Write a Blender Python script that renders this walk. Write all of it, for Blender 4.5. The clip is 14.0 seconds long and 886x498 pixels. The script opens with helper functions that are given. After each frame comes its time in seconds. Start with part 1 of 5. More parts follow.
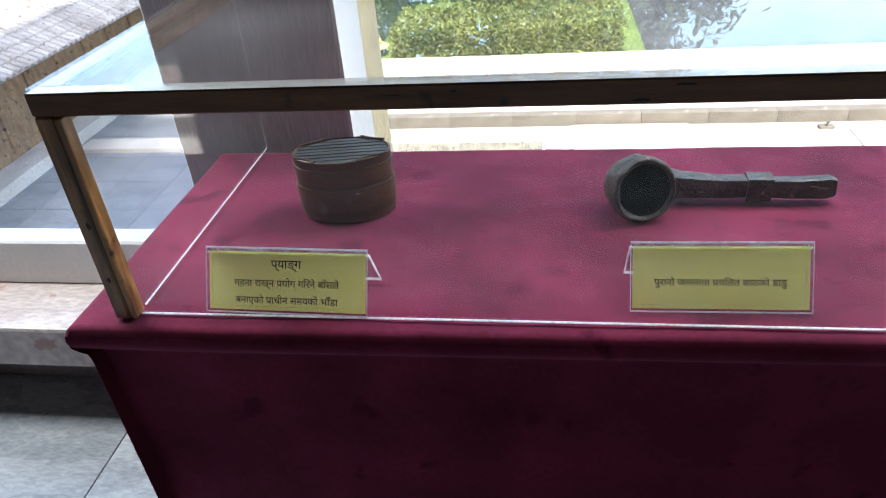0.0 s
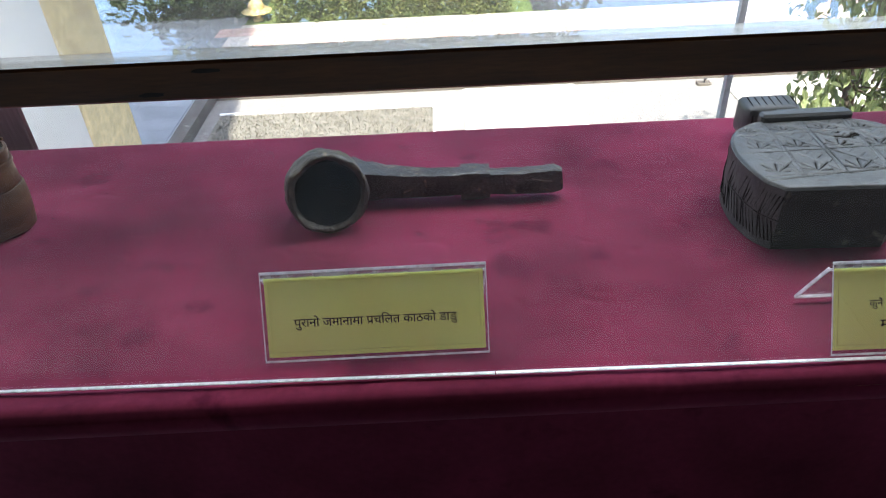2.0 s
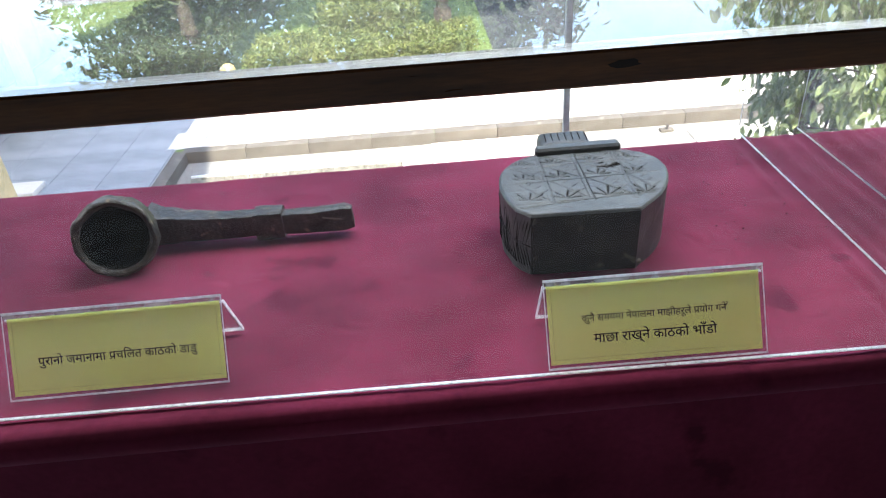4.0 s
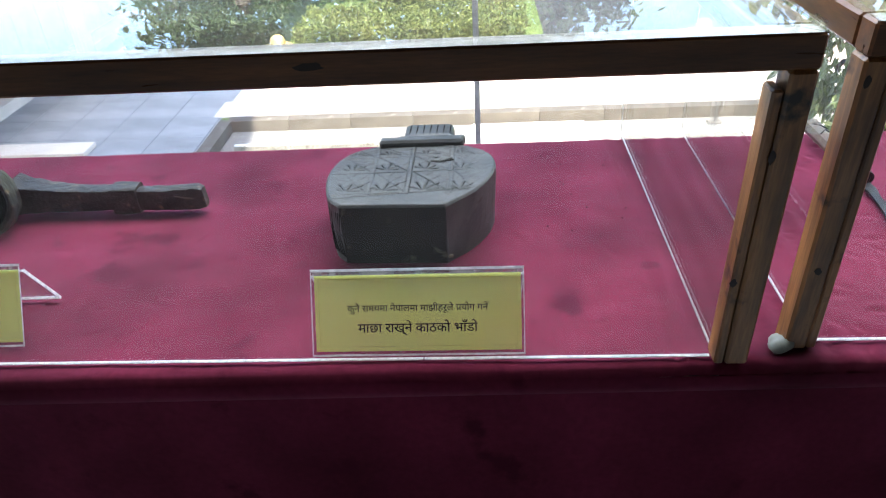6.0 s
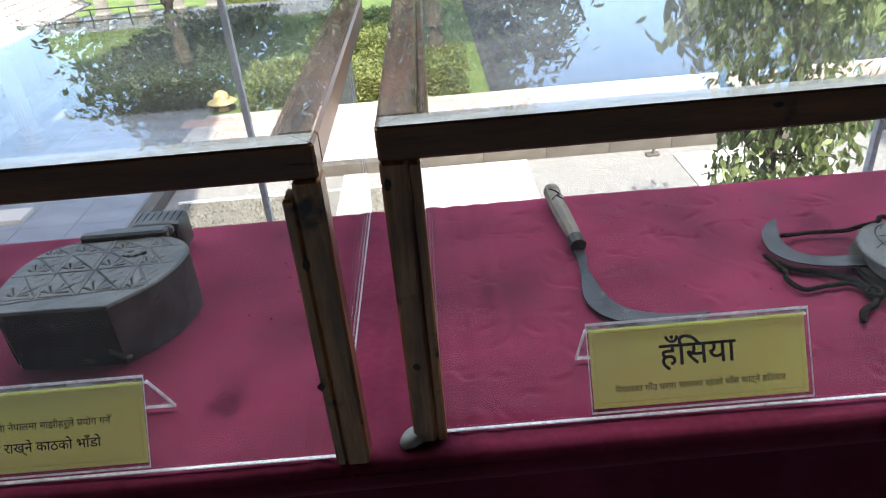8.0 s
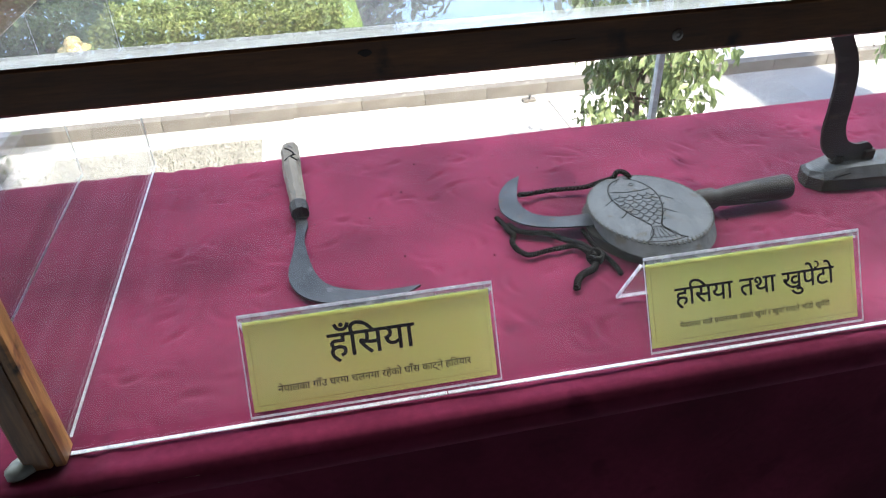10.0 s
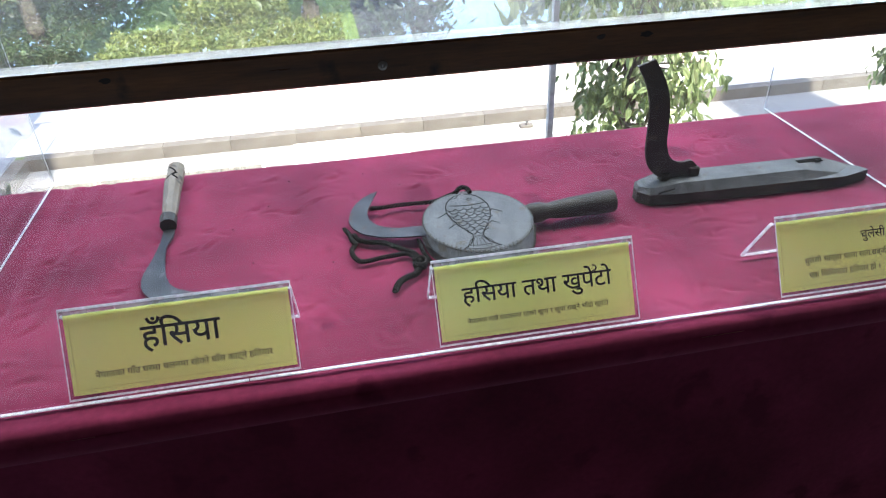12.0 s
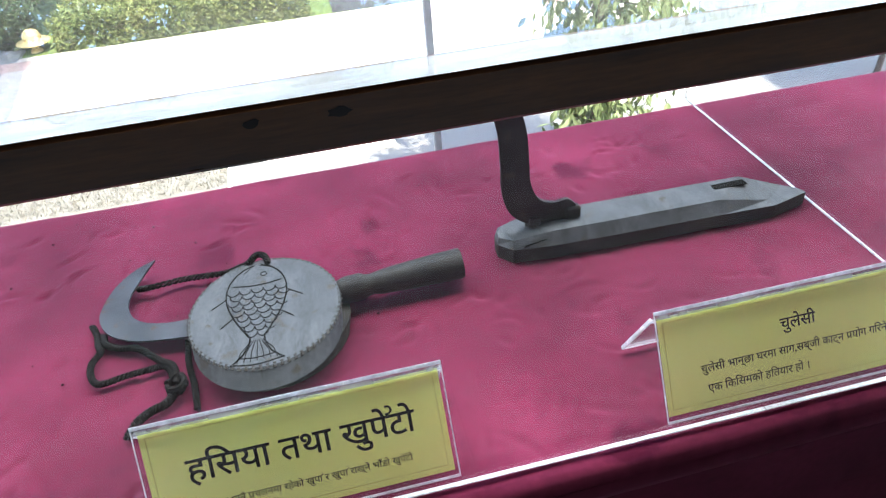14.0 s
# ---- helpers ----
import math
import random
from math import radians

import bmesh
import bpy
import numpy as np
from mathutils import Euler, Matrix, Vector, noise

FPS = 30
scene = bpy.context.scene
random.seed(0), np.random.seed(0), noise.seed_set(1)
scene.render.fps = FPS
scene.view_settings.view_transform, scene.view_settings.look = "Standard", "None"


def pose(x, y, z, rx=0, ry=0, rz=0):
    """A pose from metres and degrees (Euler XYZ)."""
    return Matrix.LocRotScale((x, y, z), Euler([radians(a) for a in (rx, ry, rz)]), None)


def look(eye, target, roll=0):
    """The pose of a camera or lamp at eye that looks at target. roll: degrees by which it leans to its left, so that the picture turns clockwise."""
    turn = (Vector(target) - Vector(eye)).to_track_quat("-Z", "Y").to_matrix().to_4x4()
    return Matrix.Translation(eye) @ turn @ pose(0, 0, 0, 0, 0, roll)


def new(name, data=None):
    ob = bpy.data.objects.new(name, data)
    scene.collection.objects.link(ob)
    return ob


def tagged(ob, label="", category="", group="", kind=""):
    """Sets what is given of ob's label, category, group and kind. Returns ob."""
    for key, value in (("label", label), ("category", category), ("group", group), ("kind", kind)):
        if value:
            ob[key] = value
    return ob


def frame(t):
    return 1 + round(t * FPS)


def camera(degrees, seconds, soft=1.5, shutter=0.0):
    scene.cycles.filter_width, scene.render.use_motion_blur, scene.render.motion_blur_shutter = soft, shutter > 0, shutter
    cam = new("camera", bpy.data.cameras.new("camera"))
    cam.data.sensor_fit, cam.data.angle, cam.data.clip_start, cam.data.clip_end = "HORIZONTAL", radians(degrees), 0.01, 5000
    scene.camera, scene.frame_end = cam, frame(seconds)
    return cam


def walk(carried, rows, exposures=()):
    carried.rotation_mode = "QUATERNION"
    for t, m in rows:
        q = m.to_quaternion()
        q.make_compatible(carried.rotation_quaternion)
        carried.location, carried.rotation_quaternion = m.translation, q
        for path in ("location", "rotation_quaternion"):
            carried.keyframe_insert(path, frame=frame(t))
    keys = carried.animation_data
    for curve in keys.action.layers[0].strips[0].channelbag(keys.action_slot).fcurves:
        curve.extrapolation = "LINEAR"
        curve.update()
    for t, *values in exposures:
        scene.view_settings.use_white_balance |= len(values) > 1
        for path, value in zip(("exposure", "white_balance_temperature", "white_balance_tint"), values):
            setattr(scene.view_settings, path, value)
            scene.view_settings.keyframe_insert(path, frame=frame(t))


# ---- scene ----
cam = camera(64.5, 14.0, soft=1.1)
PATH = [
    (0, (0.437, -0.659, 1.346), (0.146, 0.994, 0.258), -5.0),
    (0.5, (0.505, -0.652, 1.336), (0.156, 1.006, 0.274), -6.1),
    (1, (0.608, -0.607, 1.33), (0.445, 1.085, 0.275), -5.8),
    (1.5, (0.675, -0.494, 1.312), (0.615, 1.17, 0.204), -4.9),
    (2, (0.72, -0.436, 1.269), (0.682, 1.176, 0.087), -3.2),
    (2.5, (0.781, -0.449, 1.255), (0.622, 1.14, 0.052), -3.4),
    (3, (0.829, -0.477, 1.249), (0.639, 1.143, 0.092), -3.7),
    (3.5, (0.871, -0.486, 1.254), (0.75, 1.179, 0.152), -3.3),
    (4, (0.957, -0.482, 1.256), (0.972, 1.214, 0.197), -4.4),
    (4.2, (0.999, -0.487, 1.256), (1.018, 1.209, 0.197), -5.3),
    (6.3, (1.231, -0.498, 1.267), (1.109, 1.151, 0.142), -3.3),
    (6.5, (1.234, -0.488, 1.27), (1.128, 1.15, 0.128), -3.5),
    (7, (1.256, -0.435, 1.267), (1.278, 1.226, 0.153), -3.7),
    (7.5, (1.364, -0.421, 1.275), (1.41, 1.275, 0.217), -4.4),
    (8, (1.546, -0.454, 1.279), (1.535, 1.275, 0.274), -5.0),
    (8.5, (1.648, -0.444, 1.262), (1.725, 1.266, 0.228), -4.9),
    (9, (1.718, -0.368, 1.237), (1.874, 1.268, 0.097), -2.0),
    (9.2, (1.731, -0.346, 1.223), (1.955, 1.281, 0.081), -0.8),
    (11.3, (1.85, -0.455, 1.263), (2.146, 1.163, 0.125), -2.4),
    (11.5, (1.877, -0.459, 1.257), (2.167, 1.172, 0.136), -2.8),
    (12, (1.935, -0.487, 1.257), (2.204, 1.173, 0.174), -2.2),
    (12.5, (1.998, -0.438, 1.252), (2.207, 1.202, 0.126), -4.2),
    (13, (2.061, -0.357, 1.235), (2.25, 1.228, 0.029), -4.9),
    (13.5, (2.113, -0.299, 1.219), (2.301, 1.238, -0.046), -4.9),
    (14, (2.169, -0.258, 1.229), (2.449, 1.309, 0.019), -5.0),
]
EXPOSURES = [(0.0, 2.72, 6450, 9), (1.0, 2.65, 6450, 9), (1.5, 2.38, 6450, 9), (2.0, 2.34, 6450, 9), (2.5, 2.98, 6450, 9), (3.0, 3.20, 6450, 9), (3.5, 2.98, 6450, 9), (4.0, 2.72, 6450, 9), (6.5, 2.80, 6450, 9), (7.0, 2.65, 6450, 9), (7.5, 2.22, 6450, 9), (8.0, 2.05, 6450, 9), (8.5, 1.98, 6450, 9), (9.0, 2.45, 6450, 9), (11.5, 2.75, 6200, 9), (12.5, 2.75, 6200, 9), (14.0, 2.75, 6200, 9)]
walk(cam, [(t, look(eye, target, roll)) for t, eye, target, roll in PATH], EXPOSURES)

# ---------------------------------------------------------------- world and sun
SUN_DIR = Vector((-0.12, 1.0, -1.43)).normalized()
world = bpy.data.worlds.new("sky")
scene.world = world
world.use_nodes = True
wn = world.node_tree
sky = wn.nodes.new("ShaderNodeTexSky")
sky.sky_type = "NISHITA"
sky.sun_disc = False
sky.sun_elevation = math.asin(-SUN_DIR.z)
sky.sun_rotation = math.atan2(-SUN_DIR.x, -SUN_DIR.y)
sky.dust_density, sky.ozone_density = 2.2, 2.4
wn.nodes["Background"].inputs[1].default_value = 0.15
wn.links.new(sky.outputs[0], wn.nodes["Background"].inputs[0])
sun_data = bpy.data.lights.new("sun", "SUN")
sun_data.energy, sun_data.angle, sun_data.color = 2.8, radians(0.55), (1.0, 0.94, 0.84)
sun = new("sun", sun_data)
sun.matrix_world = look((0, -20, 30), Vector((0, -20, 30)) + SUN_DIR)

# area lamps added inside the upper part of the two wide window openings, boosting sky light
for cx, width, watts in ((2.60, 4.0, 24.0), (-1.45, 2.2, 18.0)):
    la = bpy.data.lights.new("added_window_light", "AREA")
    la.shape, la.size, la.size_y, la.energy, la.color = "RECTANGLE", width, 0.85, watts, (0.97, 0.985, 1.0)
    new("added_window_light", la).matrix_world = look((cx, 0.64, 1.97), (cx, -0.36, 1.55))


# ---------------------------------------------------------------- materials
def mat(name, c1, c2, rough=0.6, scale=8.0, bump=0.0, fine=80.0, metal=0.0, stretch=(1, 1, 1), spots=None, spot_at=0.62,
        vary=0.0, island=0.0, sheen=0.0, sheen_tint=(1, 1, 1), spec=0.5, rough2=None, grain_by=0.2, crease=0.0):
    """Two-scale procedural surface: broad patches c1-c2, fine grain, optional stains, bump."""
    m = bpy.data.materials.new(name)
    m.use_nodes = True
    nt = m.node_tree
    b = nt.nodes["Principled BSDF"]
    tc = nt.nodes.new("ShaderNodeTexCoord")
    mp = nt.nodes.new("ShaderNodeMapping")
    mp.inputs["Scale"].default_value = stretch
    nt.links.new(tc.outputs["Object"], mp.inputs[0])
    n1 = nt.nodes.new("ShaderNodeTexNoise")
    n1.inputs["Scale"].default_value, n1.inputs["Detail"].default_value = scale, 5
    n2 = nt.nodes.new("ShaderNodeTexNoise")
    n2.inputs["Scale"].default_value, n2.inputs["Detail"].default_value = fine, 3
    for n in (n1, n2):
        nt.links.new(mp.outputs[0], n.inputs["Vector"])
    ramp = nt.nodes.new("ShaderNodeMapRange")
    ramp.inputs[1].default_value, ramp.inputs[2].default_value = 0.32, 0.68
    nt.links.new(n1.outputs["Fac"], ramp.inputs[0])
    mix = nt.nodes.new("ShaderNodeMix")
    mix.data_type = "RGBA"
    mix.inputs[6].default_value, mix.inputs[7].default_value = (*c1, 1), (*c2, 1)
    nt.links.new(ramp.outputs[0], mix.inputs[0])
    grain = nt.nodes.new("ShaderNodeMapRange")
    grain.inputs[1].default_value, grain.inputs[2].default_value = 0.3, 0.7
    grain.inputs[3].default_value, grain.inputs[4].default_value = 1 - grain_by, 1 + grain_by
    nt.links.new(n2.outputs["Fac"], grain.inputs[0])
    hsv = nt.nodes.new("ShaderNodeHueSaturation")
    nt.links.new(mix.outputs[2], hsv.inputs["Color"])
    value = grain.outputs[0]
    if vary or island:
        if vary:
            rnd = nt.nodes.new("ShaderNodeObjectInfo").outputs["Random"]
        else:
            rnd = nt.nodes.new("ShaderNodeNewGeometry").outputs["Random Per Island"]
        spread = nt.nodes.new("ShaderNodeMapRange")
        amount = vary or island
        spread.inputs[3].default_value, spread.inputs[4].default_value = 1 - amount, 1 + amount
        nt.links.new(rnd, spread.inputs[0])
        mul = nt.nodes.new("ShaderNodeMath")
        mul.operation = "MULTIPLY"
        nt.links.new(value, mul.inputs[0]), nt.links.new(spread.outputs[0], mul.inputs[1])
        value = mul.outputs[0]
    nt.links.new(value, hsv.inputs["Value"])
    colour = hsv.outputs[0]
    if spots:
        n3 = nt.nodes.new("ShaderNodeTexNoise")
        n3.inputs["Scale"].default_value, n3.inputs["Detail"].default_value = scale * 2.7, 6
        nt.links.new(tc.outputs["Object"], n3.inputs["Vector"])
        cut = nt.nodes.new("ShaderNodeMapRange")
        cut.inputs[1].default_value, cut.inputs[2].default_value = spot_at, spot_at + 0.07
        nt.links.new(n3.outputs["Fac"], cut.inputs[0])
        over = nt.nodes.new("ShaderNodeMix")
        over.data_type = "RGBA"
        over.inputs[7].default_value = (*spots, 1)
        nt.links.new(cut.outputs[0], over.inputs[0]), nt.links.new(colour, over.inputs[6])
        colour = over.outputs[2]
    nt.links.new(colour, b.inputs["Base Color"])
    b.inputs["Metallic"].default_value = metal
    b.inputs["Specular IOR Level"].default_value = spec
    if sheen:
        b.inputs["Sheen Weight"].default_value = sheen
        b.inputs["Sheen Tint"].default_value = (*sheen_tint, 1)
        b.inputs["Sheen Roughness"].default_value = 0.5
    rr = nt.nodes.new("ShaderNodeMapRange")
    rr.inputs[3].default_value, rr.inputs[4].default_value = rough, rough2 if rough2 is not None else min(1, rough + 0.15)
    nt.links.new(n1.outputs["Fac"], rr.inputs[0]), nt.links.new(rr.outputs[0], b.inputs["Roughness"])
    if bump:
        add = nt.nodes.new("ShaderNodeMath")
        add.operation = "ADD"
        nt.links.new(n1.outputs["Fac"], add.inputs[0]), nt.links.new(n2.outputs["Fac"], add.inputs[1])
        bp = nt.nodes.new("ShaderNodeBump")
        bp.inputs["Strength"].default_value, bp.inputs["Distance"].default_value = min(1, bump * 100), bump
        if crease:      # cloth creases between the broad patches and the pile
            n4 = nt.nodes.new("ShaderNodeTexNoise")
            n4.inputs["Scale"].default_value, n4.inputs["Detail"].default_value, n4.inputs["Distortion"].default_value = 16.0, 6, 1.2
            nt.links.new(mp.outputs[0], n4.inputs["Vector"])
            more = nt.nodes.new("ShaderNodeMath")
            more.operation, more.inputs[1].default_value = "MULTIPLY_ADD", crease
            nt.links.new(n4.outputs["Fac"], more.inputs[0]), nt.links.new(add.outputs[0], more.inputs[2])
            n5 = nt.nodes.new("ShaderNodeTexNoise")     # crisp-edged pressed marks in the pile
            n5.inputs["Scale"].default_value, n5.inputs["Detail"].default_value, n5.inputs["Distortion"].default_value = 11.0, 2, 1.6
            nt.links.new(mp.outputs[0], n5.inputs["Vector"])
            press = nt.nodes.new("ShaderNodeMapRange")
            press.inputs[1].default_value, press.inputs[2].default_value = 0.575, 0.615
            press.inputs[3].default_value, press.inputs[4].default_value = 0.0, -11.0
            nt.links.new(n5.outputs["Fac"], press.inputs[0])
            both = nt.nodes.new("ShaderNodeMath")
            both.operation = "ADD"
            nt.links.new(more.outputs[0], both.inputs[0]), nt.links.new(press.outputs[0], both.inputs[1])
            add = both
        nt.links.new(add.outputs[0], bp.inputs["Height"]), nt.links.new(bp.outputs[0], b.inputs["Normal"])
    return m


def glass_mat(name, tint=(1, 1, 1), ior=1.5, haze=0.0, dust=(0.8, 0.8, 0.8), patchy=12.0):
    """Clear sheet: lets light through, mirrors by Fresnel, with a thin uneven film of dust."""
    m = bpy.data.materials.new(name)
    m.use_nodes = True
    nt = m.node_tree
    nt.nodes.remove(nt.nodes["Principled BSDF"])
    out = nt.nodes["Material Output"]
    clear = nt.nodes.new("ShaderNodeBsdfTransparent")
    clear.inputs[0].default_value = (*tint, 1)
    gloss = nt.nodes.new("ShaderNodeBsdfGlossy")
    gloss.inputs["Roughness"].default_value = 0.0
    lw = nt.nodes.new("ShaderNodeLayerWeight")       # Schlick's curve, the same from both faces of the sheet
    lw.inputs[0].default_value = 0.5
    pw = nt.nodes.new("ShaderNodeMath")
    pw.operation, pw.inputs[1].default_value = "POWER", 5.0
    nt.links.new(lw.outputs["Facing"], pw.inputs[0])
    f0 = ((ior - 1) / (ior + 1)) ** 2
    fr = nt.nodes.new("ShaderNodeMath")
    fr.operation, fr.inputs[1].default_value, fr.inputs[2].default_value = "MULTIPLY_ADD", 1 - f0, f0
    nt.links.new(pw.outputs[0], fr.inputs[0])
    mix = nt.nodes.new("ShaderNodeMixShader")
    nt.links.new(fr.outputs[0], mix.inputs[0]), nt.links.new(clear.outputs[0], mix.inputs[1]), nt.links.new(gloss.outputs[0], mix.inputs[2])
    last = mix
    if haze:
        film = nt.nodes.new("ShaderNodeBsdfDiffuse")
        film.inputs[0].default_value = (*dust, 1)
        tc = nt.nodes.new("ShaderNodeTexCoord")
        n = nt.nodes.new("ShaderNodeTexNoise")
        n.inputs["Scale"].default_value, n.inputs["Detail"].default_value = patchy, 6
        nt.links.new(tc.outputs["Object"], n.inputs["Vector"])
        mr = nt.nodes.new("ShaderNodeMapRange")
        mr.inputs[1].default_value, mr.inputs[2].default_value = 0.35, 0.75
        mr.inputs[3].default_value, mr.inputs[4].default_value = haze * 0.4, haze * 1.6
        nt.links.new(n.outputs["Fac"], mr.inputs[0])
        last = nt.nodes.new("ShaderNodeMixShader")
        nt.links.new(mr.outputs[0], last.inputs[0]), nt.links.new(mix.outputs[0], last.inputs[1]), nt.links.new(film.outputs[0], last.inputs[2])
    nt.links.new(last.outputs[0], out.inputs[0])
    return m


def translucent(m, share):
    """Lets a share of the light that falls on the far side glow through, as paper and cut glass edges do."""
    nt = m.node_tree
    b, out = nt.nodes["Principled BSDF"], nt.nodes["Material Output"]
    tr = nt.nodes.new("ShaderNodeBsdfTranslucent")
    source = b.inputs["Base Color"].links[0].from_socket
    nt.links.new(source, tr.inputs[0])
    mx = nt.nodes.new("ShaderNodeMixShader")
    mx.inputs[0].default_value = share
    nt.links.new(b.outputs[0], mx.inputs[1]), nt.links.new(tr.outputs[0], mx.inputs[2]), nt.links.new(mx.outputs[0], out.inputs[0])
    return m


VELVET = mat("velvet", (0.066, 0.0064, 0.0190), (0.185, 0.0220, 0.0560), 0.85, 5.0, 0.0004, 120, sheen=0.22, sheen_tint=(1.0, 0.5, 0.72),
             spots=(0.074, 0.0055, 0.0210), spot_at=0.60, spec=0.05, grain_by=0.12, crease=18.0)
PINE = mat("stained_pine", (0.042, 0.0165, 0.0055), (0.160, 0.062, 0.018), 0.22, 7.0, 0.0006, 60, stretch=(1, 9, 9), spots=(0.0140, 0.0063, 0.0028), spot_at=0.66, spec=0.5)
PINE_Y = mat("stained_pine_depth", (0.042, 0.0165, 0.0055), (0.160, 0.062, 0.018), 0.22, 7.0, 0.0006, 60, stretch=(9, 1, 9), spots=(0.0140, 0.0063, 0.0028), spot_at=0.68, spec=0.5)
PINE_Z = mat("stained_pine_upright", (0.0750, 0.0330, 0.0110), (0.3800, 0.1800, 0.0580), 0.28, 8.0, 0.0006, 60, stretch=(9, 9, 0.9), spots=(0.0090, 0.0045, 0.0023), spot_at=0.58, spec=0.6)
GLASS = glass_mat("case_glass", (0.985, 0.99, 0.988), 1.42, 0.004)
TOPGLASS = glass_mat("case_top_glass", (0.975, 0.985, 0.98), 1.52, 0.021, patchy=5.0)
WINGLASS = glass_mat("window_glass", (0.98, 0.99, 0.985), 1.45, 0.006, patchy=2.0)
# white colour stands in for the light piped to the cut glass edges
EDGE_GLINT = translucent(mat("white_edge_glint", (0.80, 0.88, 0.90), (0.97, 0.98, 0.98), 0.12, 30, 0, 200, spec=0.9), 0.5)
ACRYLIC = glass_mat("acrylic", (0.98, 0.98, 0.985), 1.49, 0.003, (0.9, 0.9, 0.93), 30.0)
# likewise for acrylic: the glint of its edges is a white colour
ACRYLIC_GLINT = translucent(mat("white_acrylic_glint", (0.80, 0.80, 0.84), (0.92, 0.92, 0.95), 0.2, 40, 0, 200, spec=0.8), 0.5)
CARD = translucent(mat("yellow_card", (0.86, 0.96, 0.24), (0.90, 0.98, 0.30), 0.55, 9, 0, 300, grain_by=0.03), 0.92)
INK = mat("black_ink", (0.006, 0.006, 0.005), (0.014, 0.014, 0.012), 0.8, 50, spec=0.1)
INK_LINE = mat("card_border_ink", (0.50, 0.50, 0.06), (0.55, 0.55, 0.08), 0.6, 50)
BAMBOO = mat("dark_bamboo", (0.036, 0.0165, 0.0085), (0.092, 0.050, 0.027), 0.32, 14, 0.0010, 120, stretch=(1, 1, 5), spots=(0.1020, 0.0720, 0.0510), spot_at=0.63)
LIDMAT = mat("grey_bamboo_slats", (0.0250, 0.0275, 0.0285), (0.0620, 0.0660, 0.0680), 0.35, 20, 0.0008, 160, stretch=(1, 6, 1), island=0.3)
OLDWOOD = mat("smoked_wood", (0.0075, 0.0060, 0.0051), (0.0562, 0.0450, 0.0353), 0.42, 34, 0.0050, 160, spots=(0.16, 0.115, 0.070), spot_at=0.62, grain_by=0.4, spec=0.55)
CUP_INSIDE = mat("near_black_inside", (0.003, 0.0025, 0.002), (0.012, 0.009, 0.007), 0.9, 30, spec=0.03)
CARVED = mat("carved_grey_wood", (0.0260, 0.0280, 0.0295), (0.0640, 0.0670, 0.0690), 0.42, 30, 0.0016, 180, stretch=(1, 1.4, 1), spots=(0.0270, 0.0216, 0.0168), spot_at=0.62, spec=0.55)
CARVED_FRONT = mat("worn_shaded_front_wood", (0.0056, 0.0050, 0.0044), (0.0192, 0.0168, 0.0140), 0.5, 18, 0.0015, 120, spots=(0.0780, 0.0660, 0.0510), spot_at=0.61, grain_by=0.4, spec=0.2)
# near-black for cuts, ribs and cracks: the darkness of recesses as a colour
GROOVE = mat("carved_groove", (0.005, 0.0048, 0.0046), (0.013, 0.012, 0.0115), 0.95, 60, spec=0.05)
IRON = mat("old_iron", (0.0204, 0.0214, 0.0235), (0.0612, 0.0638, 0.0680), 0.42, 30, 0.0012, 160, metal=0.5, spots=(0.0600, 0.0360, 0.0210), spot_at=0.61)
IRON_PITTED = mat("pitted_iron", (0.0120, 0.0128, 0.0145), (0.0420, 0.0445, 0.0490), 0.4, 45, 0.0016, 200, metal=0.5, spots=(0.075, 0.075, 0.078), spot_at=0.62)
IRON_DARK = mat("forged_black_iron", (0.0100, 0.0085, 0.0078), (0.0330, 0.0290, 0.0265), 0.5, 26, 0.0022, 150, metal=0.3, spots=(0.0540, 0.0420, 0.0330), spot_at=0.62, grain_by=0.35)
PALEWOOD = mat("pale_worn_handle", (0.1100, 0.0908, 0.0688), (0.1760, 0.1513, 0.1183), 0.55, 24, 0.0012, 140, stretch=(4, 1, 4), spots=(0.0330, 0.0248, 0.0165), spot_at=0.62)
KNOT = mat("wood_knot", (0.008, 0.004, 0.002), (0.02, 0.009, 0.004), 0.5, 60)
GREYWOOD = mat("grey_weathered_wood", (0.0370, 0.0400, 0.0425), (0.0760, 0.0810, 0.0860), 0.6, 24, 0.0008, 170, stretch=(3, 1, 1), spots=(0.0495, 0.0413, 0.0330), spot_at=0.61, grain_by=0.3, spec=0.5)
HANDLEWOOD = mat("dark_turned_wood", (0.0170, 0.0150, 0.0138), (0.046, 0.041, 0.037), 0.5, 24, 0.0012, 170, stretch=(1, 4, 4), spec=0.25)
GREYWOOD_SIDE = mat("rim_and_shaded_side_wood", (0.0220, 0.0190, 0.0158), (0.0484, 0.0431, 0.0366), 0.6, 30, 0.0025, 130, spots=(0.0193, 0.0154, 0.0121), spot_at=0.62, spec=0.2)
ROPE = mat("black_rope", (0.0020, 0.0019, 0.0018), (0.022, 0.019, 0.016), 0.8, 260, 0.0006, 700, spec=0.1)
CRUMB = mat("dark_crumb", (0.012, 0.006, 0.007), (0.03, 0.012, 0.014), 0.9, 60, spec=0.1)
ACRYLIC_FOLD = glass_mat("acrylic_fold", (0.95, 0.95, 0.97), 1.49, 0.30, (0.88, 0.88, 0.92), 30.0)
ACRYLIC_BACK = glass_mat("acrylic_back", (0.96, 0.96, 0.975), 1.49, 0.07, (0.9, 0.86, 0.92), 20.0)
WAX = mat("pale_sealant", (0.20, 0.23, 0.21), (0.27, 0.30, 0.28), 0.4, 60, 0.0008)
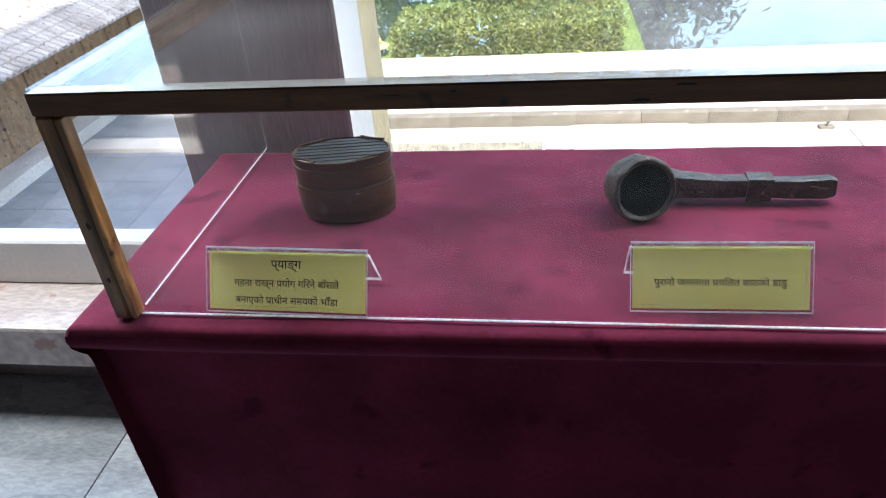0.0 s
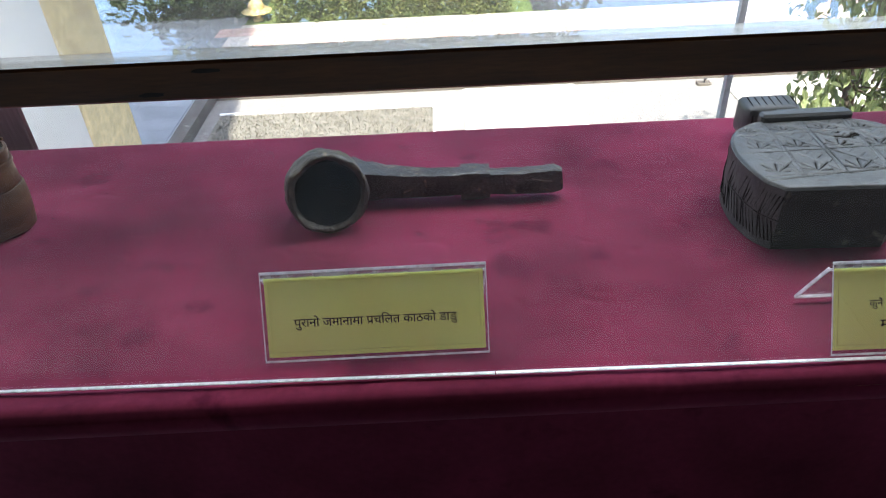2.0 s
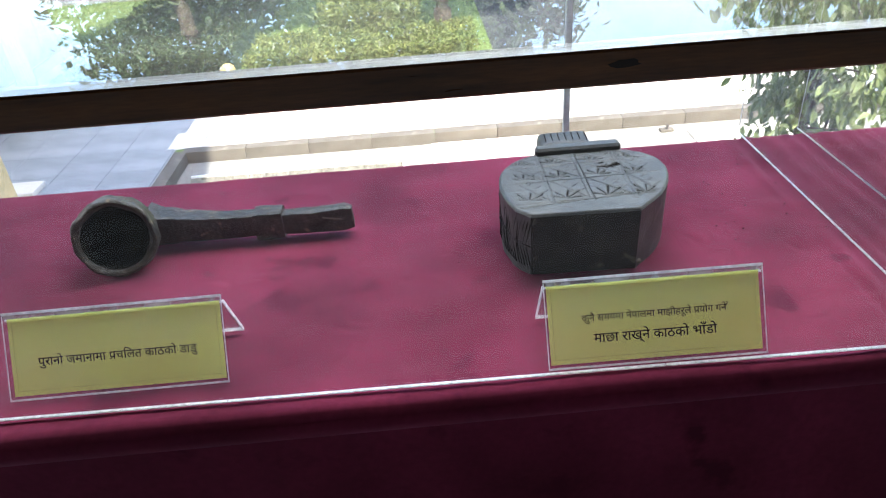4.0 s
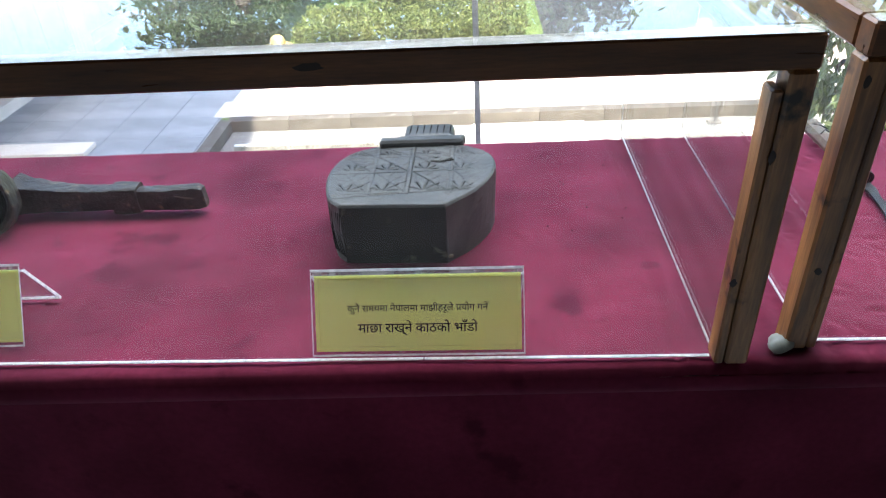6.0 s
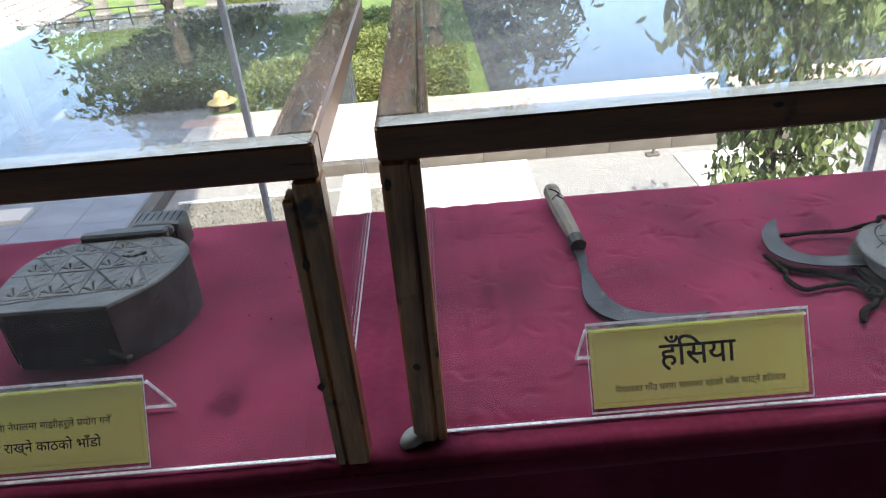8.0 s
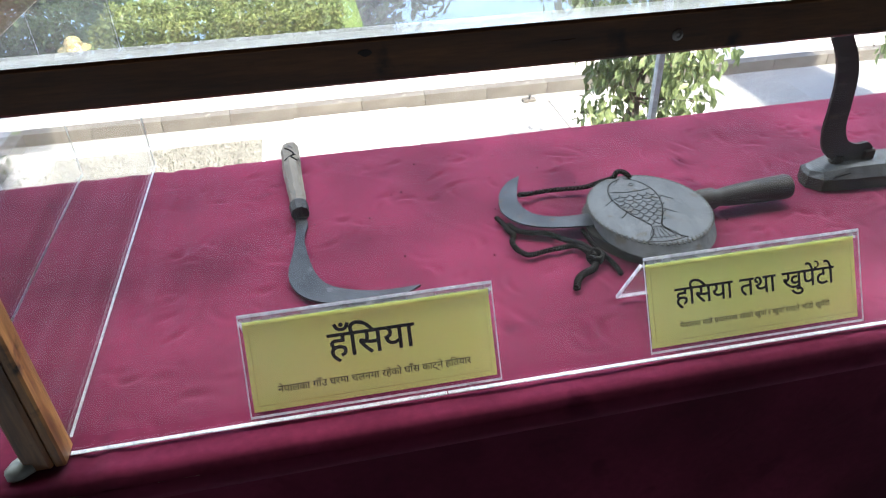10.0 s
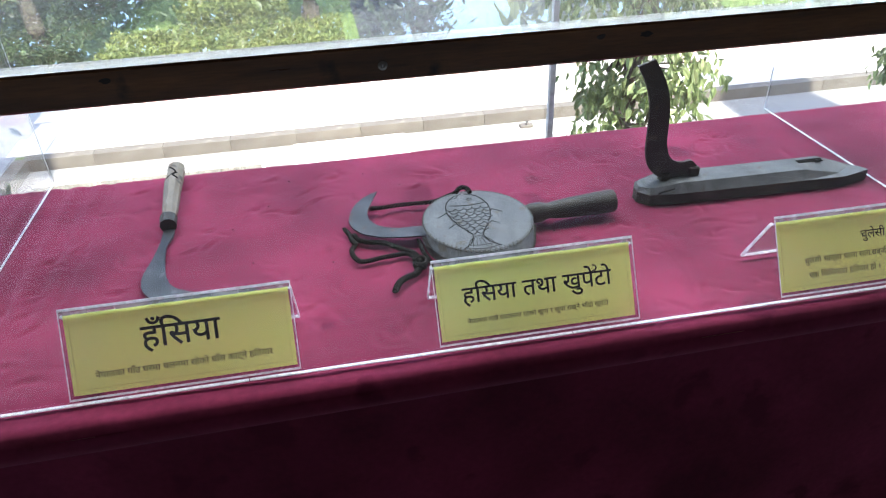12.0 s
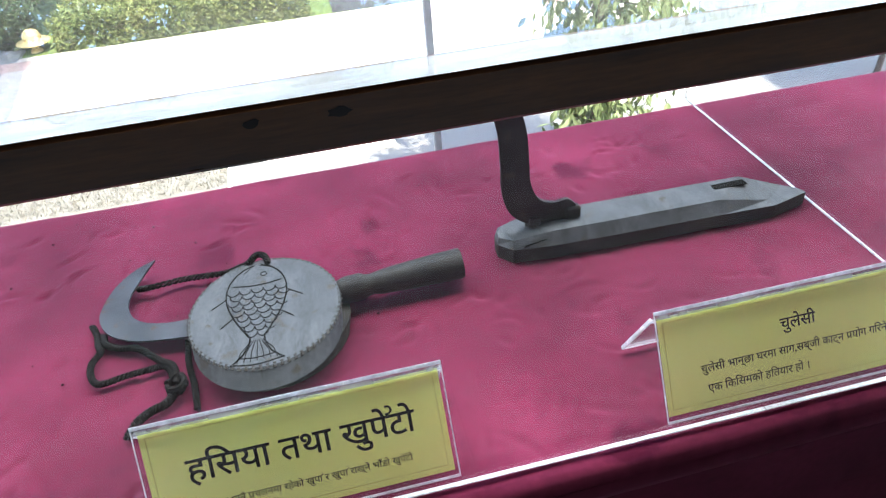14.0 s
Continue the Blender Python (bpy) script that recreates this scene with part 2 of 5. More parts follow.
# pale grey that stands for the sky's reflection along the rail top
RAIL_SHEEN = mat("rail_sky_sheen", (0.15, 0.145, 0.135), (0.26, 0.255, 0.245), 0.35, 9.0, 0.0002, 70, stretch=(1, 6, 6), spec=0.6)
SCREW = mat("zinc_screw", (0.25, 0.24, 0.22), (0.4, 0.39, 0.36), 0.4, 40, metal=0.8)
ROOMWALL = mat("dark_room_shell", (0.024, 0.014, 0.009), (0.040, 0.023, 0.015), 0.8, 2.0, 0.001, 60, spec=0.2)
PIER = mat("pale_grey_paint", (0.52, 0.525, 0.54), (0.62, 0.625, 0.64), 0.6, 2.0, 0.001, 60, stretch=(8, 8, 0.4))
PLASTER = mat("grey_plaster", (0.3312, 0.3312, 0.3312), (0.4032, 0.4032, 0.4032), 0.8, 2.0, 0.001, 60)
WHITEPAINT = mat("white_paint", (0.76, 0.76, 0.75), (0.82, 0.82, 0.81), 0.5, 3.0, 0.0002, 70, grain_by=0.04)
CREAM = mat("cream_paint", (0.68, 0.50, 0.26), (0.76, 0.58, 0.33), 0.7, 3.0, 0.001, 70, spots=(0.55, 0.40, 0.22), spot_at=0.64)
MARBLE = mat("veined_marble", (0.50, 0.42, 0.38), (0.62, 0.56, 0.53), 0.25, 5.0, 0, 40, stretch=(1, 3, 1), spots=(0.42, 0.25, 0.21), spot_at=0.60)
SLATE = mat("slate_tile", (0.23, 0.255, 0.28), (0.37, 0.405, 0.43), 0.2, 3.0, 0.0008, 50, stretch=(1, 2.5, 1), vary=0.15)
ALU = translucent(mat("silicone_joint", (0.55, 0.56, 0.57), (0.70, 0.71, 0.72), 0.4, 20), 0.5)
GRAVEL_BED = mat("gravel_bed", (0.19, 0.178, 0.162), (0.27, 0.256, 0.236), 0.9, 14, 0.01, 60)
PEBBLE = mat("pebble", (0.22, 0.208, 0.192), (0.34, 0.326, 0.305), 0.85, 9, island=0.45)
STONE = mat("pale_stone", (0.52, 0.46, 0.40), (0.66, 0.60, 0.53), 0.8, 1.5, 0.002, 30, vary=0.06, spots=(0.42, 0.36, 0.31), spot_at=0.66)
STONE_PINK = mat("pink_stone", (0.46, 0.31, 0.27), (0.56, 0.40, 0.35), 0.8, 1.6, 0.002, 30, vary=0.08)
# darker than the path stone: the face's weaker sunlight is put into the colour
KERB = mat("kerb_stone", (0.085, 0.072, 0.058), (0.14, 0.122, 0.10), 0.85, 2.0, 0.003, 40, vary=0.02, spots=(0.26, 0.22, 0.18), spot_at=0.64)
PAVE_GREY = mat("grey_paving", (0.20, 0.205, 0.215), (0.29, 0.295, 0.305), 0.7, 0.8, 0.002, 20, vary=0.08, stretch=(1, 2, 1))
DARK_SHEET = mat("dark_sheet", (0.040, 0.042, 0.046), (0.070, 0.072, 0.078), 0.9, 0.8, 0.004, 40, spec=0.2)
LAWN = mat("lawn", (0.085, 0.135, 0.028), (0.17, 0.22, 0.060), 0.9, 0.6, 0.02, 30)
DRYGRASS = mat("dry_grass", (0.17, 0.155, 0.125), (0.26, 0.242, 0.20), 0.9, 4, 0.01, 60, island=0.3)
LEAF_HEDGE = mat("hedge_leaf", (0.12, 0.16, 0.042), (0.27, 0.29, 0.09), 0.5, 1.2, 0, 20, island=0.4)
# lowered so that sunlit leaves pass for shaded ones
LEAF_DARK = mat("dark_leaf", (0.034, 0.058, 0.026), (0.085, 0.115, 0.048), 0.35, 1.0, 0, 20, island=0.5)
LEAF_LIGHT = mat("light_leaf", (0.125, 0.165, 0.062), (0.27, 0.31, 0.14), 0.4, 1.5, 0, 20, island=0.45)
BARK = mat("bark", (0.075, 0.058, 0.045), (0.15, 0.12, 0.095), 0.9, 4, 0.02, 30, stretch=(3, 3, 0.6))
TERRACOTTA = mat("pale_roof_tile", (0.29, 0.255, 0.23), (0.41, 0.37, 0.335), 0.85, 2.0, 0.004, 25, island=0.2, spots=(0.12, 0.10, 0.085), spot_at=0.62)
FACADEWOOD = mat("carved_facade_wood", (0.20, 0.115, 0.06), (0.36, 0.22, 0.12), 0.7, 3.0, 0.01, 20, stretch=(1, 3, 1), spots=(0.07, 0.045, 0.03), spot_at=0.6)
# plaster darkened: the shade on the columns is put into the colour
COLUMN = mat("shaded_column_plaster", (0.22, 0.20, 0.17), (0.31, 0.285, 0.25), 0.8, 2, 0.002, 30)
LAMPSHADE = mat("ochre_lamp_cap", (0.62, 0.46, 0.18), (0.74, 0.57, 0.26), 0.5, 4, 0, 30)
DARKMETAL = mat("dark_metal", (0.03, 0.03, 0.03), (0.06, 0.06, 0.06), 0.5, 10, metal=0.6)


for leaf in (LEAF_HEDGE, LEAF_DARK, LEAF_LIGHT):
    translucent(leaf, 0.35)


# ---------------------------------------------------------------- building helpers
def thing(name, m, label, category, group="", kind=""):
    ob = new(name)
    ob.matrix_world = m
    ob.empty_display_size = 0.05
    return tagged(ob, label, category, group, kind)


def part(name, bm, material, parent=None, label="", smooth=False, recalc=True):
    if recalc:
        bmesh.ops.recalc_face_normals(bm, faces=bm.faces)
    me = bpy.data.meshes.new(name)
    bm.to_mesh(me)
    bm.free()
    for m in (material if isinstance(material, (list, tuple)) else [material]):
        me.materials.append(m)
    if smooth:
        me.shade_smooth()
        me.set_sharp_from_angle(angle=radians(38))
    ob = new(name, me)
    if parent:
        ob.parent = parent
    return tagged(ob, label)


def piece(name, me, parent, m):
    ob = new(name, me)
    ob.parent = parent
    ob.matrix_basis = m
    return ob


def from_lists(name, verts, faces, material, parent=None, label=""):
    me = bpy.data.meshes.new(name)
    me.from_pydata(verts, [], faces)
    me.materials.append(material)
    ob = new(name, me)
    if parent:
        ob.parent = parent
    return tagged(ob, label)


def box(bm, x0, y0, z0, x1, y1, z1, bevel=0.0, segments=1):
    vs = [bm.verts.new((x, y, z)) for z in (z0, z1) for x, y in ((x0, y0), (x1, y0), (x1, y1), (x0, y1))]
    fs = [bm.faces.new([vs[i] for i in f]) for f in ((0, 3, 2, 1), (4, 5, 6, 7), (0, 1, 5, 4), (1, 2, 6, 5), (2, 3, 7, 6), (3, 0, 4, 7))]
    if bevel:
        es = {e for f in fs for e in f.edges}
        bmesh.ops.bevel(bm, geom=list(es), offset=bevel, segments=segments, affect="EDGES", profile=0.6)
    return bm


def boxed(*a, **k):
    return box(bmesh.new(), *a, **k)


def tube(bm, pts, radii, n=10, squash=1.0, up=(0, 0, 1), caps=True):
    """Sweep of a round (or squashed) section along pts."""
    rings = []
    pts = [Vector(p) for p in pts]
    for i, p in enumerate(pts):
        d = (pts[min(i + 1, len(pts) - 1)] - pts[max(i - 1, 0)]).normalized()
        a = d.cross(Vector(up))
        a = a.normalized() if a.length > 1e-4 else Vector((1, 0, 0))
        b = a.cross(d).normalized()
        r = radii[i] if hasattr(radii, "__len__") else radii
        rings.append([bm.verts.new(p + r * (math.cos(t) * a + squash * math.sin(t) * b)) for t in (2 * math.pi * k / n for k in range(n))])
    for r0, r1 in zip(rings, rings[1:]):
        for k in range(n):
            bm.faces.new((r0[k], r0[(k + 1) % n], r1[(k + 1) % n], r1[k]))
    if caps:
        bm.faces.new(rings[0][::-1]), bm.faces.new(rings[-1])
    return bm


def lathe(bm, profile, n=24, sx=1.0, sy=1.0):
    """Turned shape about z from (radius, z) rows."""
    rings = []
    for r, z in profile:
        rings.append([bm.verts.new((sx * r * math.cos(t), sy * r * math.sin(t), z)) for t in (2 * math.pi * k / n for k in range(n))])
    for r0, r1 in zip(rings, rings[1:]):
        for k in range(n):
            bm.faces.new((r0[k], r0[(k + 1) % n], r1[(k + 1) % n], r1[k]))
    bm.faces.new(rings[0][::-1]), bm.faces.new(rings[-1])
    return bm


def slab_outline(bm, outline, z0, z1, bevel=0.0, taper=1.0):
    """Upright prism over a closed outline; taper scales the foot about its middle."""
    cx, cy = sum(p[0] for p in outline) / len(outline), sum(p[1] for p in outline) / len(outline)
    lo = [bm.verts.new((cx + (x - cx) * taper, cy + (y - cy) * taper, z0)) for x, y in outline]
    hi = [bm.verts.new((x, y, z1)) for x, y in outline]
    n = len(outline)
    top = bm.faces.new(hi)
    bm.faces.new(lo[::-1])
    for k in range(n):
        bm.faces.new((lo[k], lo[(k + 1) % n], hi[(k + 1) % n], hi[k]))
    if bevel:
        bmesh.ops.bevel(bm, geom=list(top.edges), offset=bevel, segments=2, affect="EDGES")
    return bm


def strip_flat(bm, left, right, z0, z1):
    """Flat blade between two edge lines, z0 to z1 thick."""
    lo = [[bm.verts.new((*p, z)) for p in line] for z in (z0, z1) for line in (left, right)]
    l0, r0, l1, r1 = lo
    for i in range(len(left) - 1):
        bm.faces.new((l1[i], l1[i + 1], r1[i + 1], r1[i]))
        bm.faces.new((l0[i], r0[i], r0[i + 1], l0[i + 1]))
        bm.faces.new((l0[i], l0[i + 1], l1[i + 1], l1[i]))
        bm.faces.new((r0[i], r1[i], r1[i + 1], r0[i + 1]))
    for i in (0, -1):
        bm.faces.new((l0[i], l1[i], r1[i], r0[i]))
    return bm


def ribbon(bm, pts, w, z):
    """A carved line: a narrow shallow bar along pts, standing a hair proud of the surface z."""
    for (ax, ay), (bx_, by) in zip(pts, pts[1:]):
        d = Vector((bx_ - ax, by - ay))
        if d.length < 1e-6:
            continue
        n = Vector((-d.y, d.x)).normalized() * w / 2
        vs = [bm.verts.new((x, y, zz)) for zz in (z - 0.0004, z + 0.0002) for x, y in
              ((ax + n.x, ay + n.y), (ax - n.x, ay - n.y), (bx_ - n.x, by - n.y), (bx_ + n.x, by + n.y))]
        bm.faces.new(vs[4:8])
        for k in range(4):
            bm.faces.new((vs[k], vs[(k + 1) % 4], vs[4 + (k + 1) % 4], vs[4 + k]))
    return bm


def smooth_line(pts, n=8):
    """Catmull-Rom through 2D or 3D points."""
    P = [np.array(p, float) for p in pts]
    P = [2 * P[0] - P[1]] + P + [2 * P[-1] - P[-2]]
    out = []
    for a, b, c, d in zip(P, P[1:], P[2:], P[3:]):
        for k in range(n):
            t = k / n
            out.append(tuple(0.5 * (2 * b + (c - a) * t + (2 * a - 5 * b + 4 * c - d) * t * t + (3 * b - a - 3 * c + d) * t ** 3)))
    out.append(tuple(P[-2]))
    return out


def wobble(ob, amount, scale):
    """Small unevenness of hand-made things, in the mesh itself."""
    for v in ob.data.vertices:
        v.co += noise.noise_vector(v.co * scale) * amount
    return ob

# ---------------------------------------------------------------- the room
T = 0.80            # table top
G = -5.25           # garden paths, one storey below
WALL_IN, GLAZE, WALL_OUT = 0.56, 0.74, 0.93

wall_north = tagged(new("wall_north"), "shaded grey plaster window wall with wide openings", "wall", kind="structure")
part("pier", boxed(-0.295, WALL_IN, 0.31, 0.061, GLAZE - 0.02, 3.2, bevel=0.004), PIER, wall_north)
part("jamb_lining", boxed(0.0615, WALL_IN - 0.003, 0.311, 0.068, GLAZE - 0.028, 3.2), WHITEPAINT, wall_north, "white painted window jamb")
part("outer_pier", boxed(-0.295, GLAZE - 0.018, 0.31, 0.052, WALL_OUT, 3.2, bevel=0.004), CREAM, wall_north, "cream painted outer pier")
part("low_wall", boxed(-6, 0.70, -0.2, 7, WALL_OUT, 0.19), PLASTER, wall_north)
part("lintel", boxed(-6, WALL_IN, 2.5, 7, WALL_OUT, 3.4), PLASTER, wall_north)
part("end_pier", boxed(4.65, WALL_IN, 0.31, 7, WALL_OUT, 2.5), PLASTER, wall_north)
part("west_pier", boxed(-6, WALL_IN, 0.31, -2.6, WALL_OUT, 2.5), PLASTER, wall_north)
part("facade", boxed(-14, 0.6, G, 18, WALL_OUT, -0.2), CREAM, wall_north)
part("facade_above", boxed(-14, 0.6, 3.4, 18, WALL_OUT, 4.2), CREAM, wall_north)
sill = tagged(new("window_sill"), "veined pinkish marble window sill slab", "window sill", kind="structure")
part("sill_slab", boxed(-2.6, WALL_IN - 0.02, 0.185, 4.65, 0.80, 0.31, bevel=0.01, segments=2), MARBLE, sill)
# room shell out of view, coloured dark so that little light bounces back
tagged(part("wall_south", boxed(-6, -5.4, 0, 7, -5.2, 3.2), ROOMWALL), "plain back wall, unseen, coloured dark to cut bounced light", "wall", kind="structure")
tagged(part("wall_east", boxed(7, -5.2, 0, 7.2, 0.93, 3.4), ROOMWALL), "plain end wall, unseen, coloured dark to cut bounced light", "wall", kind="structure")
tagged(part("wall_west", boxed(-6.2, -5.2, 0, -6, 0.93, 3.4), ROOMWALL), "plain end wall, unseen, coloured dark to cut bounced light", "wall", kind="structure")
tagged(part("ceiling", boxed(-6, -5.2, 3.2, 7, 0.56, 3.4), ROOMWALL), "plain ceiling, unseen, coloured dark to cut bounced light", "ceiling", kind="structure")
floor = tagged(part("floor", boxed(-6, -5.2, -0.2, 7, 0.70, -0.012), PLASTER), "polished blue-grey slate tile floor", "floor", kind="structure")


def window(name, x0, x1, joints):
    w = tagged(new(name), "large frameless glass window with a white painted bottom rail", "window", kind="structure")
    part("bottom_rail", boxed(x0, GLAZE - 0.012, 0.31, x1, GLAZE + 0.06, 0.445, bevel=0.006), WHITEPAINT, w, "white painted bottom rail")
    part("top_rail", boxed(x0, GLAZE - 0.012, 2.44, x1, GLAZE + 0.05, 2.5, bevel=0.006), WHITEPAINT, w)
    xs = [x0, *joints, x1]
    for a, b in zip(xs, xs[1:]):
        p = part("pane", boxed(a + 0.001, GLAZE, 0.446, b - 0.001, GLAZE + 0.008, 2.439), WINGLASS, w)
        p.visible_shadow = False
    for j in joints:
        part("pane_joint", boxed(j - 0.005, GLAZE - 0.003, 0.446, j + 0.005, GLAZE + 0.011, 2.439), ALU, w, "thin grey metal pane joint")


window("window_1", 0.0535, 4.65, [1.215, 2.355, 3.495])
window("window_2", -2.6, -0.295, [-1.45])

# unseen blocks above the house, added to give the garden its straight-edged shade
for name, x0, x1, y0, top in (("shade_block_west", -9.0, -2.55, -7.0, 23.0), ("shade_block_east", 13.6, 16.0, -4.0, 17.0)):
    tagged(part(name, boxed(x0, y0, 4.2, x1, 0.93, top), CREAM), "plain cream block, unseen, added to shade the garden", "wall", kind="structure")

# ---------------------------------------------------------------- the cloth-covered table
XL, XR = -0.185, 3.6


def edge_y(x):
    return -0.026 + 0.0155 * max(x, 0)


table = thing("display_table", pose(0, 0, 0), "long display table covered in wrinkled maroon velvet cloth", "table")
nx, ny = 1150, 156
BACK = 0.507
xs = np.linspace(XL, XR, nx + 1)[None, :]
front_line = -0.026 + 0.0155 * np.maximum(xs, 0)
ys = front_line + (BACK - front_line) * np.linspace(0, 1, ny + 1)[:, None]
xs = np.broadcast_to(xs, ys.shape)
relief = np.zeros(ys.shape)
marks = [(random.uniform(1.55, 2.6), random.uniform(0.04, 0.46), 1.0) for _ in range(260)] + [(random.uniform(-0.1, 1.42), random.uniform(0.04, 0.46), 0.35) for _ in range(90)]
for mx, my, strength in marks:      # short curved pressed marks in the pile
    turn = random.uniform(0, math.pi)
    long_, wide, bend = random.uniform(0.005, 0.018), random.uniform(0.0026, 0.0052), random.uniform(-40, 40)
    depth = strength * random.uniform(0.0008, 0.0026)
    i0, i1 = np.searchsorted(xs[0], (mx - 0.09, mx + 0.09))
    dx, dy = xs[:, i0:i1] - mx, ys[:, i0:i1] - my
    u = dx * math.cos(turn) + dy * math.sin(turn)
    v = dy * math.cos(turn) - dx * math.sin(turn) + bend * u * u
    relief[:, i0:i1] -= depth * np.exp(-(u / long_) ** 2) * (np.exp(-(v / wide) ** 2) - 0.45 * np.exp(-((v - 1.7 * wide) / wide) ** 2))
grid = []
for j in range(ny + 1):
    for i in range(nx + 1):
        x, y = float(xs[j, i]), float(ys[j, i])
        z = T - 0.0012 + float(relief[j, i])
        z += 0.0016 * noise.noise(Vector((x * 5, y * 7, 1.3))) + 0.0006 * noise.noise(Vector((x * 22, y * 26, 4))) + 0.0034 * max(0.0, 0.09 - abs(noise.noise(Vector((x * 7 + y * 3, y * 10, 9))))) * (1.4 if x > 1.4 else 0.7)
        if 1.40 < x < 1.62:   # pulled folds between the two cases
            z += 0.0018 * math.sin(x * 210 + 2 * noise.noise(Vector((x * 9, y * 3, 2)))) * max(0, 0.5 + noise.noise(Vector((x * 12, y * 6, 7))))
        z = min(z, T + 0.0013)
        end = min(x - XL, XR - x, y - edge_y(x), BACK - y)
        if end < 0.012:
            z -= 0.012 * (1 - math.sqrt(max(0, 1 - (1 - end / 0.012) ** 2)))
        grid.append((x, y, z))
cells = [(j * (nx + 1) + i, j * (nx + 1) + i + 1, (j + 1) * (nx + 1) + i + 1, (j + 1) * (nx + 1) + i) for j in range(ny) for i in range(nx)]
top = from_lists("cloth_top", grid, cells, VELVET, table, "wrinkled maroon velvet cloth top")
top.data.shade_smooth()
# front lip and hanging skirt, softly pleated
rows_z = [T - 0.013, T - 0.022, T - 0.034, T - 0.040, T - 0.043, T - 0.06, T - 0.2, T - 0.4, T - 0.6, 0.012]
ins = [0.0, -0.002, 0.002, 0.012, 0.022, 0.026, 0.028, 0.030, 0.030, 0.030]


def skirt_mesh(along, n, flip):
    verts, faces = [], []
    for k, (z, d) in enumerate(zip(rows_z, ins)):
        for i in range(n + 1):
            x, y, ox, oy = along(i / n)
            ripple = 0.003 * noise.noise(Vector((x * 6, y * 6, z * 2))) * min(1, max(0, (T - 0.04 - z) * 6))
            verts.append((x + ox * (d + ripple), y + oy * (d + ripple), z))
    for k in range(len(rows_z) - 1):
        for i in range(n):
            a = k * (n + 1) + i
            f = (a, a + 1, a + n + 2, a + n + 1)
            faces.append(f[::-1] if flip else f)
    return verts, faces


for name, along, n, flip in (
        ("skirt_front", lambda s: (XL + (XR - XL) * s, edge_y(XL + (XR - XL) * s), 0, 1), 120, True),
        ("skirt_side", lambda s: (XL, edge_y(XL) + (BACK - edge_y(XL)) * s, 1, 0), 30, False),
        ("skirt_side", lambda s: (XR, edge_y(XR) + (BACK - edge_y(XR)) * s, -1, 0), 30, True),
        ("skirt_back", lambda s: (XL + (XR - XL) * s, BACK, 0, -1), 60, False)):
    ob = from_lists(name, *skirt_mesh(along, n, flip), VELVET, table, "hanging maroon velvet skirt")
    ob.data.shade_smooth()
part("table_board", boxed(XL + 0.045, 0.06, T - 0.045, XR - 0.045, BACK - 0.05, T - 0.018), PINE, table)
for x in (XL + 0.07, 1.45, 2.6, XR - 0.07):
    for y in (0.10, BACK - 0.09):
        part("leg", boxed(x - 0.025, y - 0.025, 0, x + 0.025, y + 0.025, T - 0.046, bevel=0.003), PINE_Z, table)


